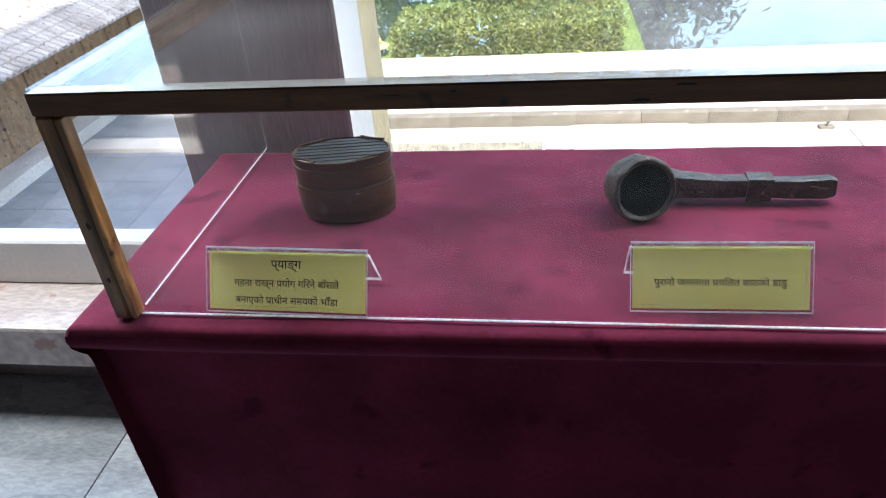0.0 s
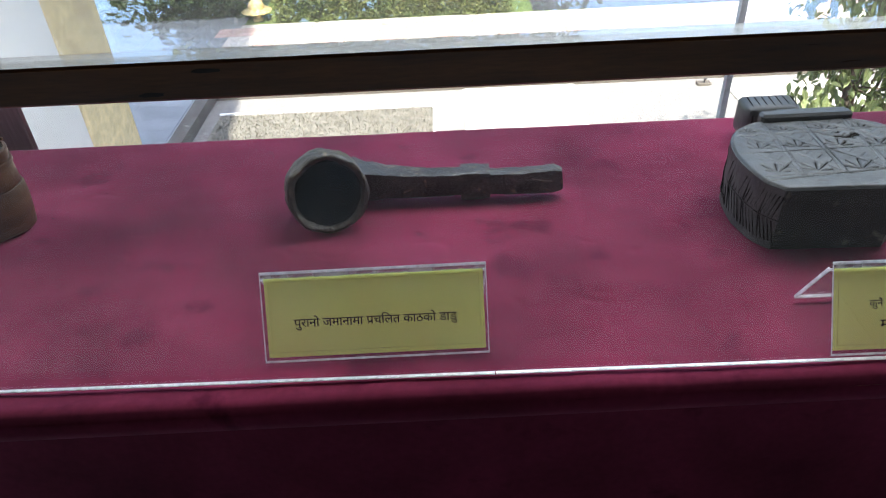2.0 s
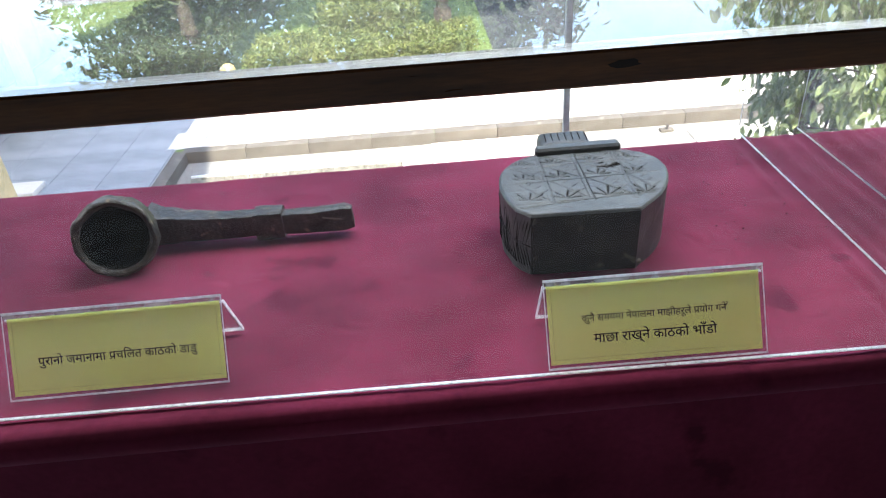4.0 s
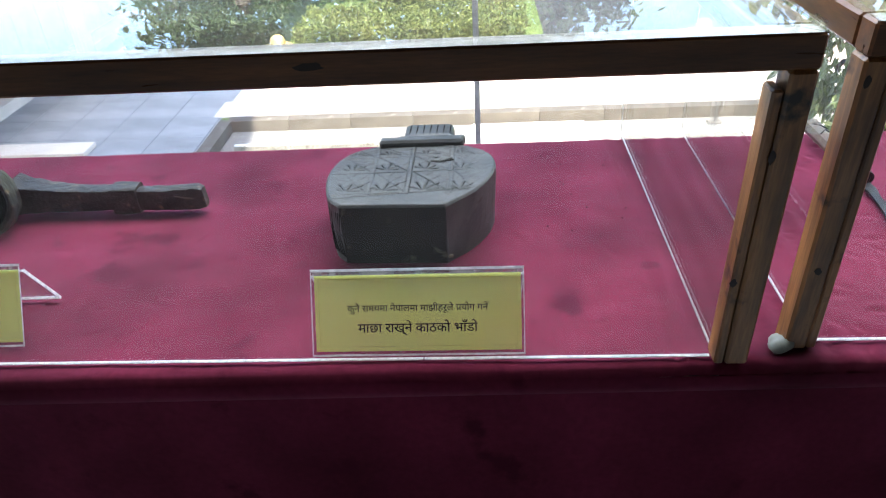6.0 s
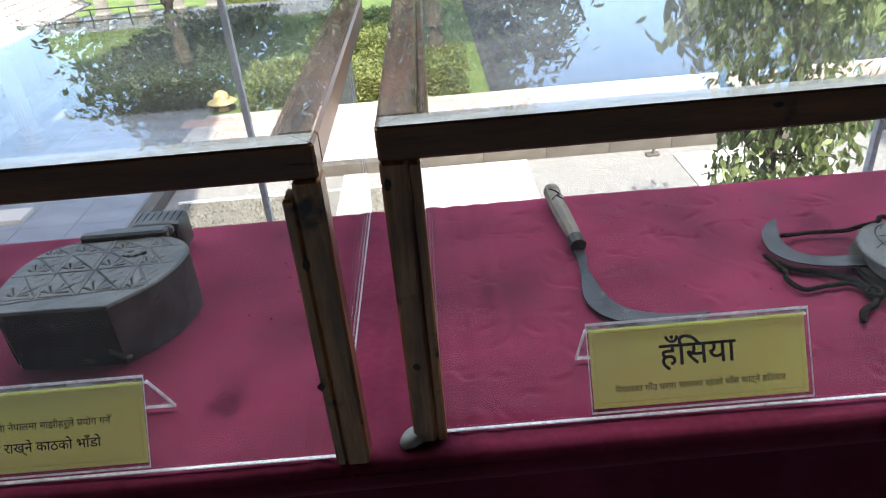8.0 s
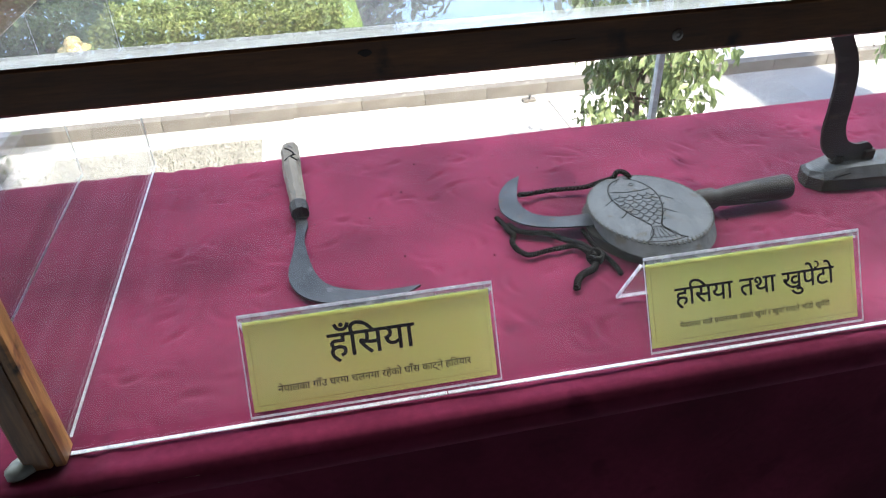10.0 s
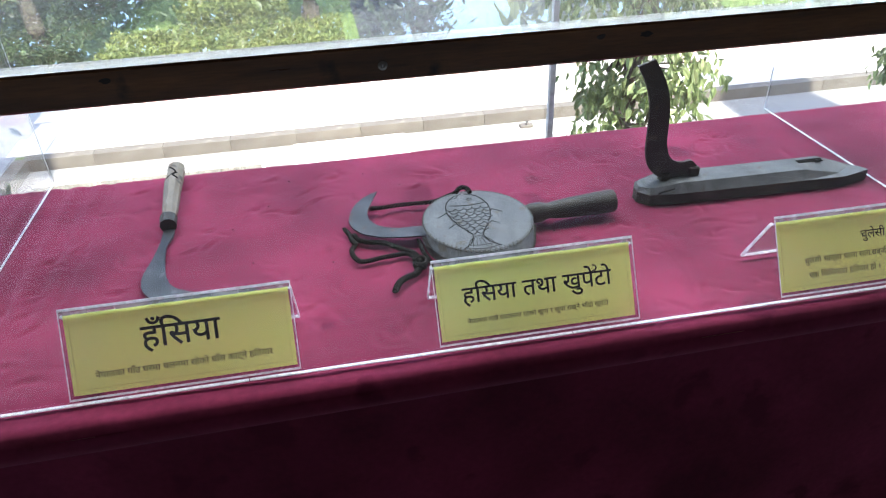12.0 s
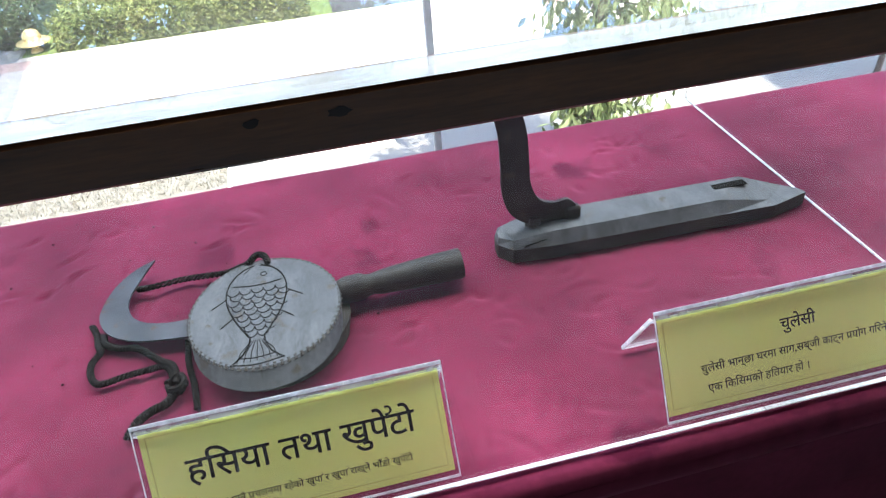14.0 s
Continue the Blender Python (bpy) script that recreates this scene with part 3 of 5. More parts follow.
# ---------------------------------------------------------------- glazed display cases
def display_case(x0, x1, y0, label):
    """Stained pine front frame and side rails, loose glass sheets; no rail at the back."""
    c = thing("display_case", pose(x0, y0, T + 0.002), label, "display case", "glass display cases on the table")
    w, depth, top, r = x1 - x0, 0.512 - y0, 0.3115, 0.030
    bm = bmesh.new()   # front rail with mitred top corners
    box(bm, 0, 0, top - 0.031, w, r - 0.006, top - 0.0046, bevel=0.002)
    part("front_rail", bm, PINE, c, "stained pine front rail with knots")
    part("rail_rebate", boxed(r, r - 0.0058, top - 0.031, w - r, r, top - 0.007), PINE, c)
    for side, a in (("left", 0.0), ("right", w - r)):
        bm = boxed(a, r - 0.0055, top - 0.031, a + r, depth, top - 0.0048, bevel=0.0025)
        part("side_rail", bm, PINE_Y, c)
        inner = a + r if side == "left" else a - 0.009
        part("glazing_bead", boxed(inner + 0.0005, r + 0.001, top - 0.031, inner + 0.0085, depth - 0.02, top - 0.010, bevel=0.002), PINE_Y, c, "narrow grooved glazing bead")
        post = boxed(a + (0 if side == "left" else 0.0095), 0.0005, 0, a + (r - 0.0095 if side == "left" else r), r - 0.004, top - 0.0315, bevel=0.0025)
        part("front_post", post, PINE_Z, c, "knotty stained pine corner post")
        s = a + (r - 0.0090 if side == "left" else 0.0)
        part("post_bead", boxed(s, 0.002, 0, s + 0.0088, r - 0.006, top - (0.046 if side == "right" else 0.034), bevel=0.0018), PINE_Z, c, "narrow bead on the post")
        gx = a + (r - 0.004 if side == "left" else 0.004) - 0.002
        part("side_glass", boxed(gx, r + 0.002, 0.0017, gx + 0.004, depth, top - 0.032), GLASS, c)
        part("glass_edge", boxed(gx + 0.0010, r + 0.002, 0, gx + 0.0028, depth, 0.0016), EDGE_GLINT, c, "white strip for light caught in the cut glass edge")
        part("glass_edge", boxed(gx + 0.0010, depth, 0.003, gx + 0.0022, depth + 0.0006, top - 0.034), ALU, c)
    part("front_glass", boxed(r - 0.006, 0.012, 0.0014, w - r + 0.006, 0.016, top - 0.032), GLASS, c)
    xs = [r, 0.28 * w, 0.55 * w, 0.81 * w, w - r]
    for a, b in zip(xs, xs[1:]):
        part("glass_edge", boxed(a, 0.0126, 0, b - 0.001, 0.0156, 0.0013), EDGE_GLINT, c, "white strip for light caught in the cut glass edge")
    # thin pale strip under the glass, a painted sky reflection
    part("sheen_strip", boxed(0.004, 0.0012, top - 0.00455, w - 0.004, 0.0215, top - 0.00435), RAIL_SHEEN, c, "pale strip painted in for sky reflected on the rail top")
    part("top_glass", boxed(0.0020, 0.0015, top - 0.0043, w - 0.0020, depth + 0.002, top - 0.0003), TOPGLASS, c)
    for x0_, x1_ in ((0.0008, r - 0.006), (w - 0.0008, w - r + 0.006)):   # mitre joints at the front corners
        part("mitre_joint", tube(bmesh.new(), [(x0_, 0.0008, top - 0.0047), (x1_, r - 0.006, top - 0.0047)], 0.0005, 4), KNOT, c, "thin dark mitre joint")
    return c


case_a = display_case(-0.118, 1.462, -0.006, "low glass display case framed in knotty stained pine")
case_b = display_case(1.502, 2.675, 0.014, "low glass display case with a screw in its pine rail")
bm = bmesh.new()
lathe(bm, [(0.002, 0), (0.0036, 0.0004), (0.0034, 0.0014), (0.0015, 0.0022), (0.001, 0.0014)], 12)
sc = part("screw", bm, SCREW, case_b, "zinc screw head in the front rail", smooth=True)
sc.matrix_basis = pose(1.977 - 1.502, 0.0002, 0.2925, 90, 0, 0)
bm = bmesh.new()
lathe(bm, [(0.010, 0), (0.0125, 0.003), (0.010, 0.008), (0.005, 0.011)], 14)
blob = wobble(part("sealant_blob", bm, WAX, None, smooth=True), 0.004, 90)
blob.matrix_world = pose(1.500, 0.020, T + 0.001)
tagged(blob, "pale green sealant blob at the foot of the post", "sealant")



def knots(case, spots):
    """Dark knots in the faces of the rails and posts, in the case's own measures."""
    for x, z, rx, rz in spots:
        bm = bmesh.new()
        slab_outline(bm, [(rx * math.cos(a) * random.uniform(0.75, 1.2), rz * math.sin(a) * random.uniform(0.75, 1.2)) for a in np.linspace(0, 2 * math.pi, 13)[:-1]], 0, 0.0005)
        k = part("knot", bm, KNOT, case, "dark knot in the wood")
        k.matrix_basis = pose(x, 0.0002, z, 90, 0, 0)


knots(case_a, [(1.216, 0.2965, 0.011, 0.0032), (0.644, 0.2858, 0.0085, 0.0016), (0.683, 0.3005, 0.0090, 0.0016), (0.464, 0.2990, 0.0035, 0.0016),
               (1.559, 0.213, 0.003, 0.006), (1.551, 0.095, 0.003, 0.004), (0.015, 0.142, 0.003, 0.005), (0.013, 0.063, 0.0025, 0.004)])
knots(case_b, [(0.285, 0.2990, 0.004, 0.002), (0.677, 0.2985, 0.005, 0.0024), (0.641, 0.2995, 0.0035, 0.002), (0.005, 0.263, 0.0025, 0.005), (0.010, 0.091, 0.003, 0.004)])


# ---------------------------------------------------------------- name cards
def visual(text):
    """Built-in font places signs in reading order, so the short i goes before its consonant."""
    out = list(text)
    i = 0
    while i < len(out):
        if out[i] == "ि":
            k = i - 1
            while k >= 2 and out[k - 1] == "्":
                k -= 2
            out.insert(k, out.pop(i))
        i += 1
    return "".join(out)


def flat_text(text, size, align):
    c = bpy.data.curves.new("lettering", "FONT")
    c.body, c.size, c.align_x, c.resolution_u = visual(text), size, align, 2
    c.offset = size * 0.011
    ob = new("lettering", c)
    dg = bpy.context.evaluated_depsgraph_get()
    me = bpy.data.meshes.new_from_object(ob.evaluated_get(dg))
    bpy.data.objects.remove(ob)
    return me


def right_end(text, size):
    me = flat_text(text, size, "LEFT")
    x = max((v.co.x for v in me.vertices), default=0)
    bpy.data.meshes.remove(me)
    return x


def stroke(bm, pts, w):
    for (ax, ay), (bx_, by) in zip(pts, pts[1:]):
        n = Vector((-(by - ay), bx_ - ax)).normalized() * w / 2
        bm.faces.new([bm.verts.new((x, y, 0)) for x, y in ((ax + n.x, ay + n.y), (ax - n.x, ay - n.y), (bx_ - n.x, by - n.y), (bx_ + n.x, by + n.y))])


def text_mesh(text, size):
    """Flat lettering as a mesh, centred. An r joined before or after a consonant is drawn as its hook above or stroke below."""
    plain, marks = "", []
    i = 0
    while i < len(text):
        if text[i:i + 2] == "र्" and i + 2 < len(text):
            marks.append(("above", len(plain) + 1))
            i += 2
        elif text[i:i + 2] == "्र":
            marks.append(("below", len(plain)))
            i += 2
        else:
            plain += text[i]
            i += 1
    me = flat_text(plain, size, "LEFT")
    bm = bmesh.new()
    bm.from_mesh(me)
    bpy.data.meshes.remove(me)
    width = max(v.co.x for v in bm.verts)
    for kind, k in marks:
        end = k
        if kind == "above":
            while end < len(plain) and plain[end] in "ािीुूेैोौँं":
                end += 1
        x = right_end(plain[:end], size)
        if kind == "above":
            stroke(bm, [(x + size * (-0.02 + 0.13 * math.cos(a)), size * (0.78 + 0.12 * math.sin(a))) for a in np.linspace(-2.0, 1.9, 10)], size * 0.065)
        else:
            stroke(bm, [(x - size * 0.15, size * 0.31), (x - size * 0.50, size * 0.02)], size * 0.08)
    for v in bm.verts:
        v.co.x -= width / 2
    me = bpy.data.meshes.new("lettering")
    bm.to_mesh(me)
    bm.free()
    me.materials.clear()
    me.materials.append(INK)
    return me


def name_card(x0, y0, x1, y1, lines, label):
    """Folded clear acrylic stand with a yellow printed card behind its front sheet."""
    w = math.hypot(x1 - x0, y1 - y0)
    c = thing("name_card", pose((x0 + x1) / 2, (y0 + y1) / 2, T + 0.003, 0, 0, math.degrees(math.atan2(y1 - y0, x1 - x0))), label, "sign", "name cards in the cases")
    lean, length, th = math.atan2(0.042, 0.074), 0.0855, 0.0022
    tilt = pose(0, 0, 0, 90 - math.degrees(lean), 0, 0)       # local x right, y up the sheet, z towards the viewer
    front = part("front_sheet", boxed(-w / 2, 0, -th, w / 2, length, 0.0), ACRYLIC, c)
    front.matrix_basis = tilt
    bm = bmesh.new()      # a single sheet of paper
    bm.faces.new([bm.verts.new((x, y, -th - 0.0008)) for x, y in ((-w / 2 + 0.003, 0.004), (w / 2 - 0.003, 0.004), (w / 2 - 0.003, length - 0.006), (-w / 2 + 0.003, length - 0.006))])
    paper = part("card", bm, CARD, c, "yellow-green printed card")
    paper.matrix_basis = tilt
    bm = bmesh.new()
    for a in ((-w / 2, 0, w / 2, 0.0018), (-w / 2, length - 0.0026, w / 2, length), (-w / 2, 0.0021, -w / 2 + 0.0009, length - 0.003), (w / 2 - 0.0009, 0.0021, w / 2, length - 0.003)):
        box(bm, a[0], a[1], 0.0002, a[2], a[3], 0.0007)
    box(bm, -w / 2, length - 0.009, -th - 0.003, w / 2, length - 0.0066, -th - 0.0015)
    edge = part("sheet_edge", bm, ACRYLIC_GLINT, c, "white strips for light caught in the acrylic edges")
    edge.matrix_basis = tilt
    bm = bmesh.new()
    for a in ((-w / 2 + 0.007, 0.0085, w / 2 - 0.007, 0.0089), (-w / 2 + 0.007, length - 0.0105, w / 2 - 0.007, length - 0.0101), (-w / 2 + 0.007, 0.0085, -w / 2 + 0.0074, length - 0.0105), (w / 2 - 0.0074, 0.0085, w / 2 - 0.007, length - 0.0105)):
        box(bm, a[0], a[1], -th - 0.0006, a[2], a[3], -th - 0.0004)
    rim = part("card_border", bm, INK_LINE, paper)
    fold = part("top_fold", boxed(-w / 2 + 0.001, length - 0.0063, 0.0001, w / 2 - 0.001, length - 0.0028, 0.0006), ACRYLIC_FOLD, c, "hazy folded top edge")
    fold.matrix_basis = tilt
    top_y, top_z = length * math.sin(lean), length * math.cos(lean)
    back = part("back_sheet", boxed(-w / 2, 0.002, -th / 2, w / 2, length - 0.012, th / 2), ACRYLIC_BACK, c, "hazy clear back sheet")
    back.matrix_basis = pose(0, 2 * top_y - 0.004, 0.001, 90 + math.degrees(lean), 0, 0)
    bm = bmesh.new()
    box(bm, -w / 2, 0.0005, -th / 2 - 0.0004, w / 2, 0.0026, th / 2 + 0.0004)
    for sx in (-w / 2, w / 2 - 0.0012):
        box(bm, sx, 0.003, -th / 2 - 0.0005, sx + 0.0012, length - 0.012, th / 2 + 0.0005)
        box(bm, sx, 0.012, -th / 2 - 0.0007, sx + 0.0013, 0.0135, th / 2 + 0.0007)
    be = part("sheet_edge", bm, ACRYLIC_GLINT, c, "white strips for light caught in the acrylic edges")
    be.matrix_basis = back.matrix_basis
    for text, size, cx, cy in lines:
        ob = new("lettering", text_mesh(text, size))
        ob.parent = paper
        ob.matrix_basis = pose(cx, cy - 0.0038, -th - 0.0004)
        tagged(ob, "black printed lettering")
    return c


name_card(0.000, 0.014, 0.216, 0.008, [("प्याङ्ग", 0.0155, 0.0, 0.0625), ("गहना राख्न प्रयोग गरिने बाँसले", 0.0128, 0.0, 0.0385), ("बनाएको प्राचीन समयको भाँडा", 0.0128, 0.0, 0.0165)],
          "yellow name card with three lines in an acrylic stand")
name_card(0.538, 0.031, 0.747, 0.034, [("पुरानो जमानामा प्रचलित काठको डाडु", 0.0115, 0.0, 0.036)], "yellow name card with one line in an acrylic stand")
name_card(1.052, 0.0125, 1.259, 0.0125, [("कुनै समयमा नेपालमा माझीहरूले प्रयोग गर्ने", 0.0092, 0.0, 0.047), ("माछा राख्ने काठको भाँडो", 0.0128, 0.0, 0.0265)],
          "yellow name card with two lines in an acrylic stand")
name_card(1.669, 0.033, 1.878, 0.033, [("हँसिया", 0.0310, 0.0, 0.0435), ("नेपालका गाँउ घरमा चलनमा रहेको घाँस काट्ने हतियार", 0.0084, 0.0, 0.0215)],
          "yellow name card with a large heading in an acrylic stand")
name_card(2.013, 0.034, 2.220, 0.034, [("हसिया तथा खुर्पेटो", 0.0238, 0.002, 0.0430), ("नेपालमा मात्रै प्रचलनमा रहेको खुर्पा र खुर्पा राख्ने भाँडो खुर्पेटो", 0.0067, 0.0, 0.0225)],
          "yellow name card with heading and small line in acrylic stand")
name_card(2.377, 0.034, 2.585, 0.034, [("चुलेसी", 0.0130, 0.010, 0.0545), ("चुलेसी भान्छा घरमा साग,सब्जी काट्न प्रयोग गरिने", 0.0086, 0.006, 0.0355), ("एक किसिमको हतियार हो ।", 0.0086, -0.026, 0.0200)],
          "pale yellow name card with three lines in acrylic stand")

# ---------------------------------------------------------------- exhibits
def bamboo_box():
    c = thing("bamboo_box", pose(0.129, 0.281, T + 0.001, 0, 0, 8), "dark oval bamboo jewellery box with a grey slatted lid", "box")
    rx, ry = 0.0755, 0.047
    bm = bmesh.new()
    lathe(bm, [(0.90, 0.0), (0.965, 0.004), (1.0, 0.018), (1.01, 0.036), (1.02, 0.056), (1.0, 0.059), (0.97, 0.0595)], 40, rx, ry)
    wobble(part("body", bm, BAMBOO, c, smooth=True), 0.0012, 40)
    bm = bmesh.new()
    lathe(bm, [(0.95, 0.0585), (0.985, 0.060), (0.985, 0.080), (0.975, 0.092), (0.985, 0.094), (1.0, 0.097), (1.0, 0.104), (0.955, 0.105), (0.94, 0.1015)], 40, rx, ry)
    wobble(part("lid_band", bm, BAMBOO, c, "brown bamboo lid band", smooth=True), 0.0010, 40)
    bm = bmesh.new()
    lathe(bm, [(0.985, 0.0855), (1.006, 0.086), (1.006, 0.0905), (0.985, 0.091)], 40, rx, ry)
    part("hoop", bm, BAMBOO, c, smooth=True)
    n = 8
    for k in range(n):   # slats of the lid, cut to the oval
        v0, v1 = -1 + 2 * k / n, -1 + 2 * (k + 1) / n - 0.03
        u0, u1 = math.sqrt(max(0.02, 1 - min(1, abs(v0)) ** 2)), math.sqrt(max(0.02, 1 - min(1, abs(v1)) ** 2))
        f = 0.93
        bm = bmesh.new()
        slab_outline(bm, [(-u0 * rx * f, v0 * ry * f), (u0 * rx * f, v0 * ry * f), (u1 * rx * f, v1 * ry * f), (-u1 * rx * f, v1 * ry * f)], 0.099, 0.1035 + 0.0006 * random.random(), 0.0006)
        part("lid_slat", bm, LIDMAT, c)
    for a in (0.9, 2.3, 3.9, 5.4):   # cane lashings over the rim
        pts = [((1.02 + 0.0 * s) * rx * math.cos(a + s) * (1 - 0.10 * math.sin(math.pi * (s + 0.32) / 0.64)), 1.0 * ry * math.sin(a + s) * (1 - 0.10 * math.sin(math.pi * (s + 0.32) / 0.64)), 0.1055) for s in np.linspace(-0.32, 0.32, 9)]
        part("lashing", tube(bmesh.new(), pts, 0.0018, 6), BAMBOO, c)
    part("patch", boxed(0.02, -ry * 1.0 - 0.0012, 0.050, 0.025, -ry * 0.97, 0.053, bevel=0.0004), PALEWOOD, c)


bamboo_box()


def bar(bm, rows, bevel):
    """Squared timber along x from rows of (x, y front, y back, z foot, z top), edges rubbed round."""
    rings = [[bm.verts.new((x, y, z)) for y, z in ((y0, z0), (y1, z0), (y1, z1), (y0, z1))] for x, y0, y1, z0, z1 in rows]
    for r0, r1 in zip(rings, rings[1:]):
        for k in range(4):
            bm.faces.new((r0[k], r0[(k + 1) % 4], r1[(k + 1) % 4], r1[k]))
    bm.faces.new(rings[0][::-1]), bm.faces.new(rings[-1])
    long_edges = [e for e in bm.edges if abs(e.verts[0].co.x - e.verts[1].co.x) > 1e-5 or e.verts[0].co.x in (rows[0][0], rows[-1][0])]
    bmesh.ops.bevel(bm, geom=long_edges, offset=bevel, segments=2, affect="EDGES", profile=0.6)
    bmesh.ops.subdivide_edges(bm, edges=[e for e in bm.edges if e.calc_length() > 0.012], cuts=2, use_grid_fill=True)
    return bm


def ladle():
    c = thing("wooden_ladle", pose(0.572, 0.264, T, 0, 0, 0), "old blackened carved wooden ladle lying on its side", "ladle")
    R = 0.047
    m = pose(0, 0, R - 0.001, 76, 0, 18) @ Matrix.Scale(0.875, 4)
    bm = bmesh.new()   # cup: outer shell, rim, hollow, opening towards local +z
    prof = [(0.010, -0.072), (0.030, -0.066), (0.044, -0.050), (0.0515, -0.026), (0.0545, -0.004), (0.054, 0.012), (0.0525, 0.018), (0.0490, 0.0195), (0.0435, 0.015)]
    prof = smooth_line(prof, 4)
    lathe(bm, prof, 96)
    bmesh.ops.delete(bm, geom=[f for f in bm.faces if len(f.verts) > 4 and f.calc_center_median().z > 0.005], context="FACES")
    bm.transform(m)
    wobble(wobble(wobble(part("bowl", bm, OLDWOOD, c, "rough bark-like bowl with a chipped rim", smooth=True, recalc=True), 0.0022, 55), 0.0013, 190), 0.0008, 420)
    # the inside is a separate near-black lining
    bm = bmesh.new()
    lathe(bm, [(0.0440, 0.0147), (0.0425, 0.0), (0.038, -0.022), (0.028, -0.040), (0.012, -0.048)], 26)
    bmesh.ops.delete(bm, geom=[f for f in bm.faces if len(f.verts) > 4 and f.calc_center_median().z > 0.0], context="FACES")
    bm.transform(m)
    part("hollow", bm, CUP_INSIDE, c, "near-black hollow", smooth=True)
    y = 0.036
    bm = bar(bmesh.new(), [(0.024, y - 0.006, y + 0.034, 0.007, 0.055), (0.040, y - 0.003, y + 0.033, 0.008, 0.047), (0.065, y - 0.001, y + 0.030, 0.0085, 0.0425), (0.10, y, y + 0.025, 0.009, 0.040), (0.159, y, y + 0.022, 0.0095, 0.0385)], 0.004)
    wobble(wobble(part("handle", bm, OLDWOOD, c, smooth=True), 0.0018, 60), 0.0006, 260)
    bm = bar(bmesh.new(), [(0.1565, y - 0.004, y + 0.024, 0.005, 0.0415), (0.175, y - 0.0035, y + 0.024, 0.0055, 0.042), (0.1925, y - 0.003, y + 0.023, 0.006, 0.041)], 0.003)
    wobble(part("collar", bm, OLDWOOD, c, "raised square collar on the handle", smooth=True), 0.0010, 70)
    bm = bar(bmesh.new(), [(0.190, y - 0.001, y + 0.019, 0.009, 0.0375), (0.23, y - 0.001, y + 0.018, 0.0075, 0.0375), (0.27, y, y + 0.0185, 0.007, 0.040), (0.281, y + 0.002, y + 0.016, 0.010, 0.037)], 0.004)
    wobble(part("handle_end", bm, OLDWOOD, c, smooth=True), 0.0014, 60)
    part("scratch", tube(bmesh.new(), [(0.243, y - 0.0018, 0.030), (0.255, y - 0.0018, 0.0275), (0.268, y - 0.0012, 0.0250)], 0.0008, 5), PALEWOOD, c, "pale scratch in the black wood")

ladle()


def fish_box():
    """Flat bottle-like wooden vessel: carved top and cheeks, flat worn front darkened for its shade, ribbed stopper
    behind.
    """
    c = thing("wooden_fish_vessel", pose(0, 0, T), "grey carved wooden fish-keeping vessel with a ribbed stopper", "vessel")
    outline = [(1.060, 0.176), (1.180, 0.173), (1.212, 0.205), (1.231, 0.240), (1.238, 0.275), (1.230, 0.303), (1.208, 0.322), (1.170, 0.333), (1.130, 0.336),
               (1.090, 0.331), (1.060, 0.315), (1.042, 0.290), (1.035, 0.255), (1.038, 0.220), (1.046, 0.193)]
    bm = bmesh.new()
    rounded = outline[:1] + smooth_line(outline[1:] + outline[:1], 3)[:-1]
    slab_outline(bm, rounded, 0.0, 0.0762, 0.001, 0.985)
    bmesh.ops.subdivide_edges(bm, edges=[e for e in bm.edges if e.calc_length() > 0.03], cuts=5, use_grid_fill=True)
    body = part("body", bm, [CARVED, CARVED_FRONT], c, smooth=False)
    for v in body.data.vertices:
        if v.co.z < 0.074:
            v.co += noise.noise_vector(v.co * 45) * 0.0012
    # front faces take a darker wood: their shade is put into the colour
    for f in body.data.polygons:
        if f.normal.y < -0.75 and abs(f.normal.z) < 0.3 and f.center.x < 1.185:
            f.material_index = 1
    cuts = []      # carved lines: start, end, half width at both, depth
    cols, rws = (1.052, 1.0925, 1.1375, 1.1870, 1.2200), (0.2045, 0.2555, 0.2965, 0.3260)
    cuts.append((1.050, 0.193, 1.222, 0.213, 0.0011, 0.0011, 0.0016))
    for y in rws:
        cuts.append((1.040, y - 0.004, 1.228, y + 0.002, 0.0009, 0.0009, 0.0012))
    for x in cols[1:4]:
        cuts.append((x - 0.001, 0.200, x, 0.330, 0.0009, 0.0009, 0.0013))
        cuts.append((x - 0.006, 0.200, x - 0.005, 0.330, 0.0008, 0.0008, 0.0009))
    for x0, x1 in zip(cols, cols[1:]):
        for y0, y1 in zip(rws, rws[1:]):
            wd, ht = x1 - x0 - 0.008, y1 - y0 - 0.005
            cuts.append((x0 + 0.002, y1 - 0.002, x1 - 0.007, y0 + 0.003, 0.0010, 0.0010, 0.0013))
            for k in range(5):      # fan of wedge cuts below the diagonal
                a = radians(12 + 34 * k) + random.uniform(-0.08, 0.08)
                px, py = x0 + 0.36 * wd, y0 + 0.004
                reach = (0.42 * wd if k in (0, 4) else 0.52 * ht) * random.uniform(0.85, 1.1)
                cuts.append((px + 0.003 * math.cos(a), py + 0.003 * math.sin(a), px + reach * math.cos(a), py + reach * math.sin(a) * 0.9, 0.0007, 0.0016, 0.0019))
            for k in range(3):      # short nicks above it
                t = 0.3 + 0.22 * k
                cuts.append((x0 + t * wd + 0.006, y1 - t * ht + 0.004, x0 + t * wd + 0.012, y1 - t * ht + 0.010, 0.0008, 0.0012, 0.0011))
    for k in range(9):          # worm-eaten hollow
        a = random.uniform(0, 6.28)
        cuts.append((1.166 + 0.012 * math.cos(a), 0.288 + 0.006 * math.sin(a), 1.171 + 0.014 * math.cos(a + 0.6), 0.286 + 0.007 * math.sin(a + 0.6), 0.0016, 0.0020, 0.0022))
    loop = np.array(rounded)
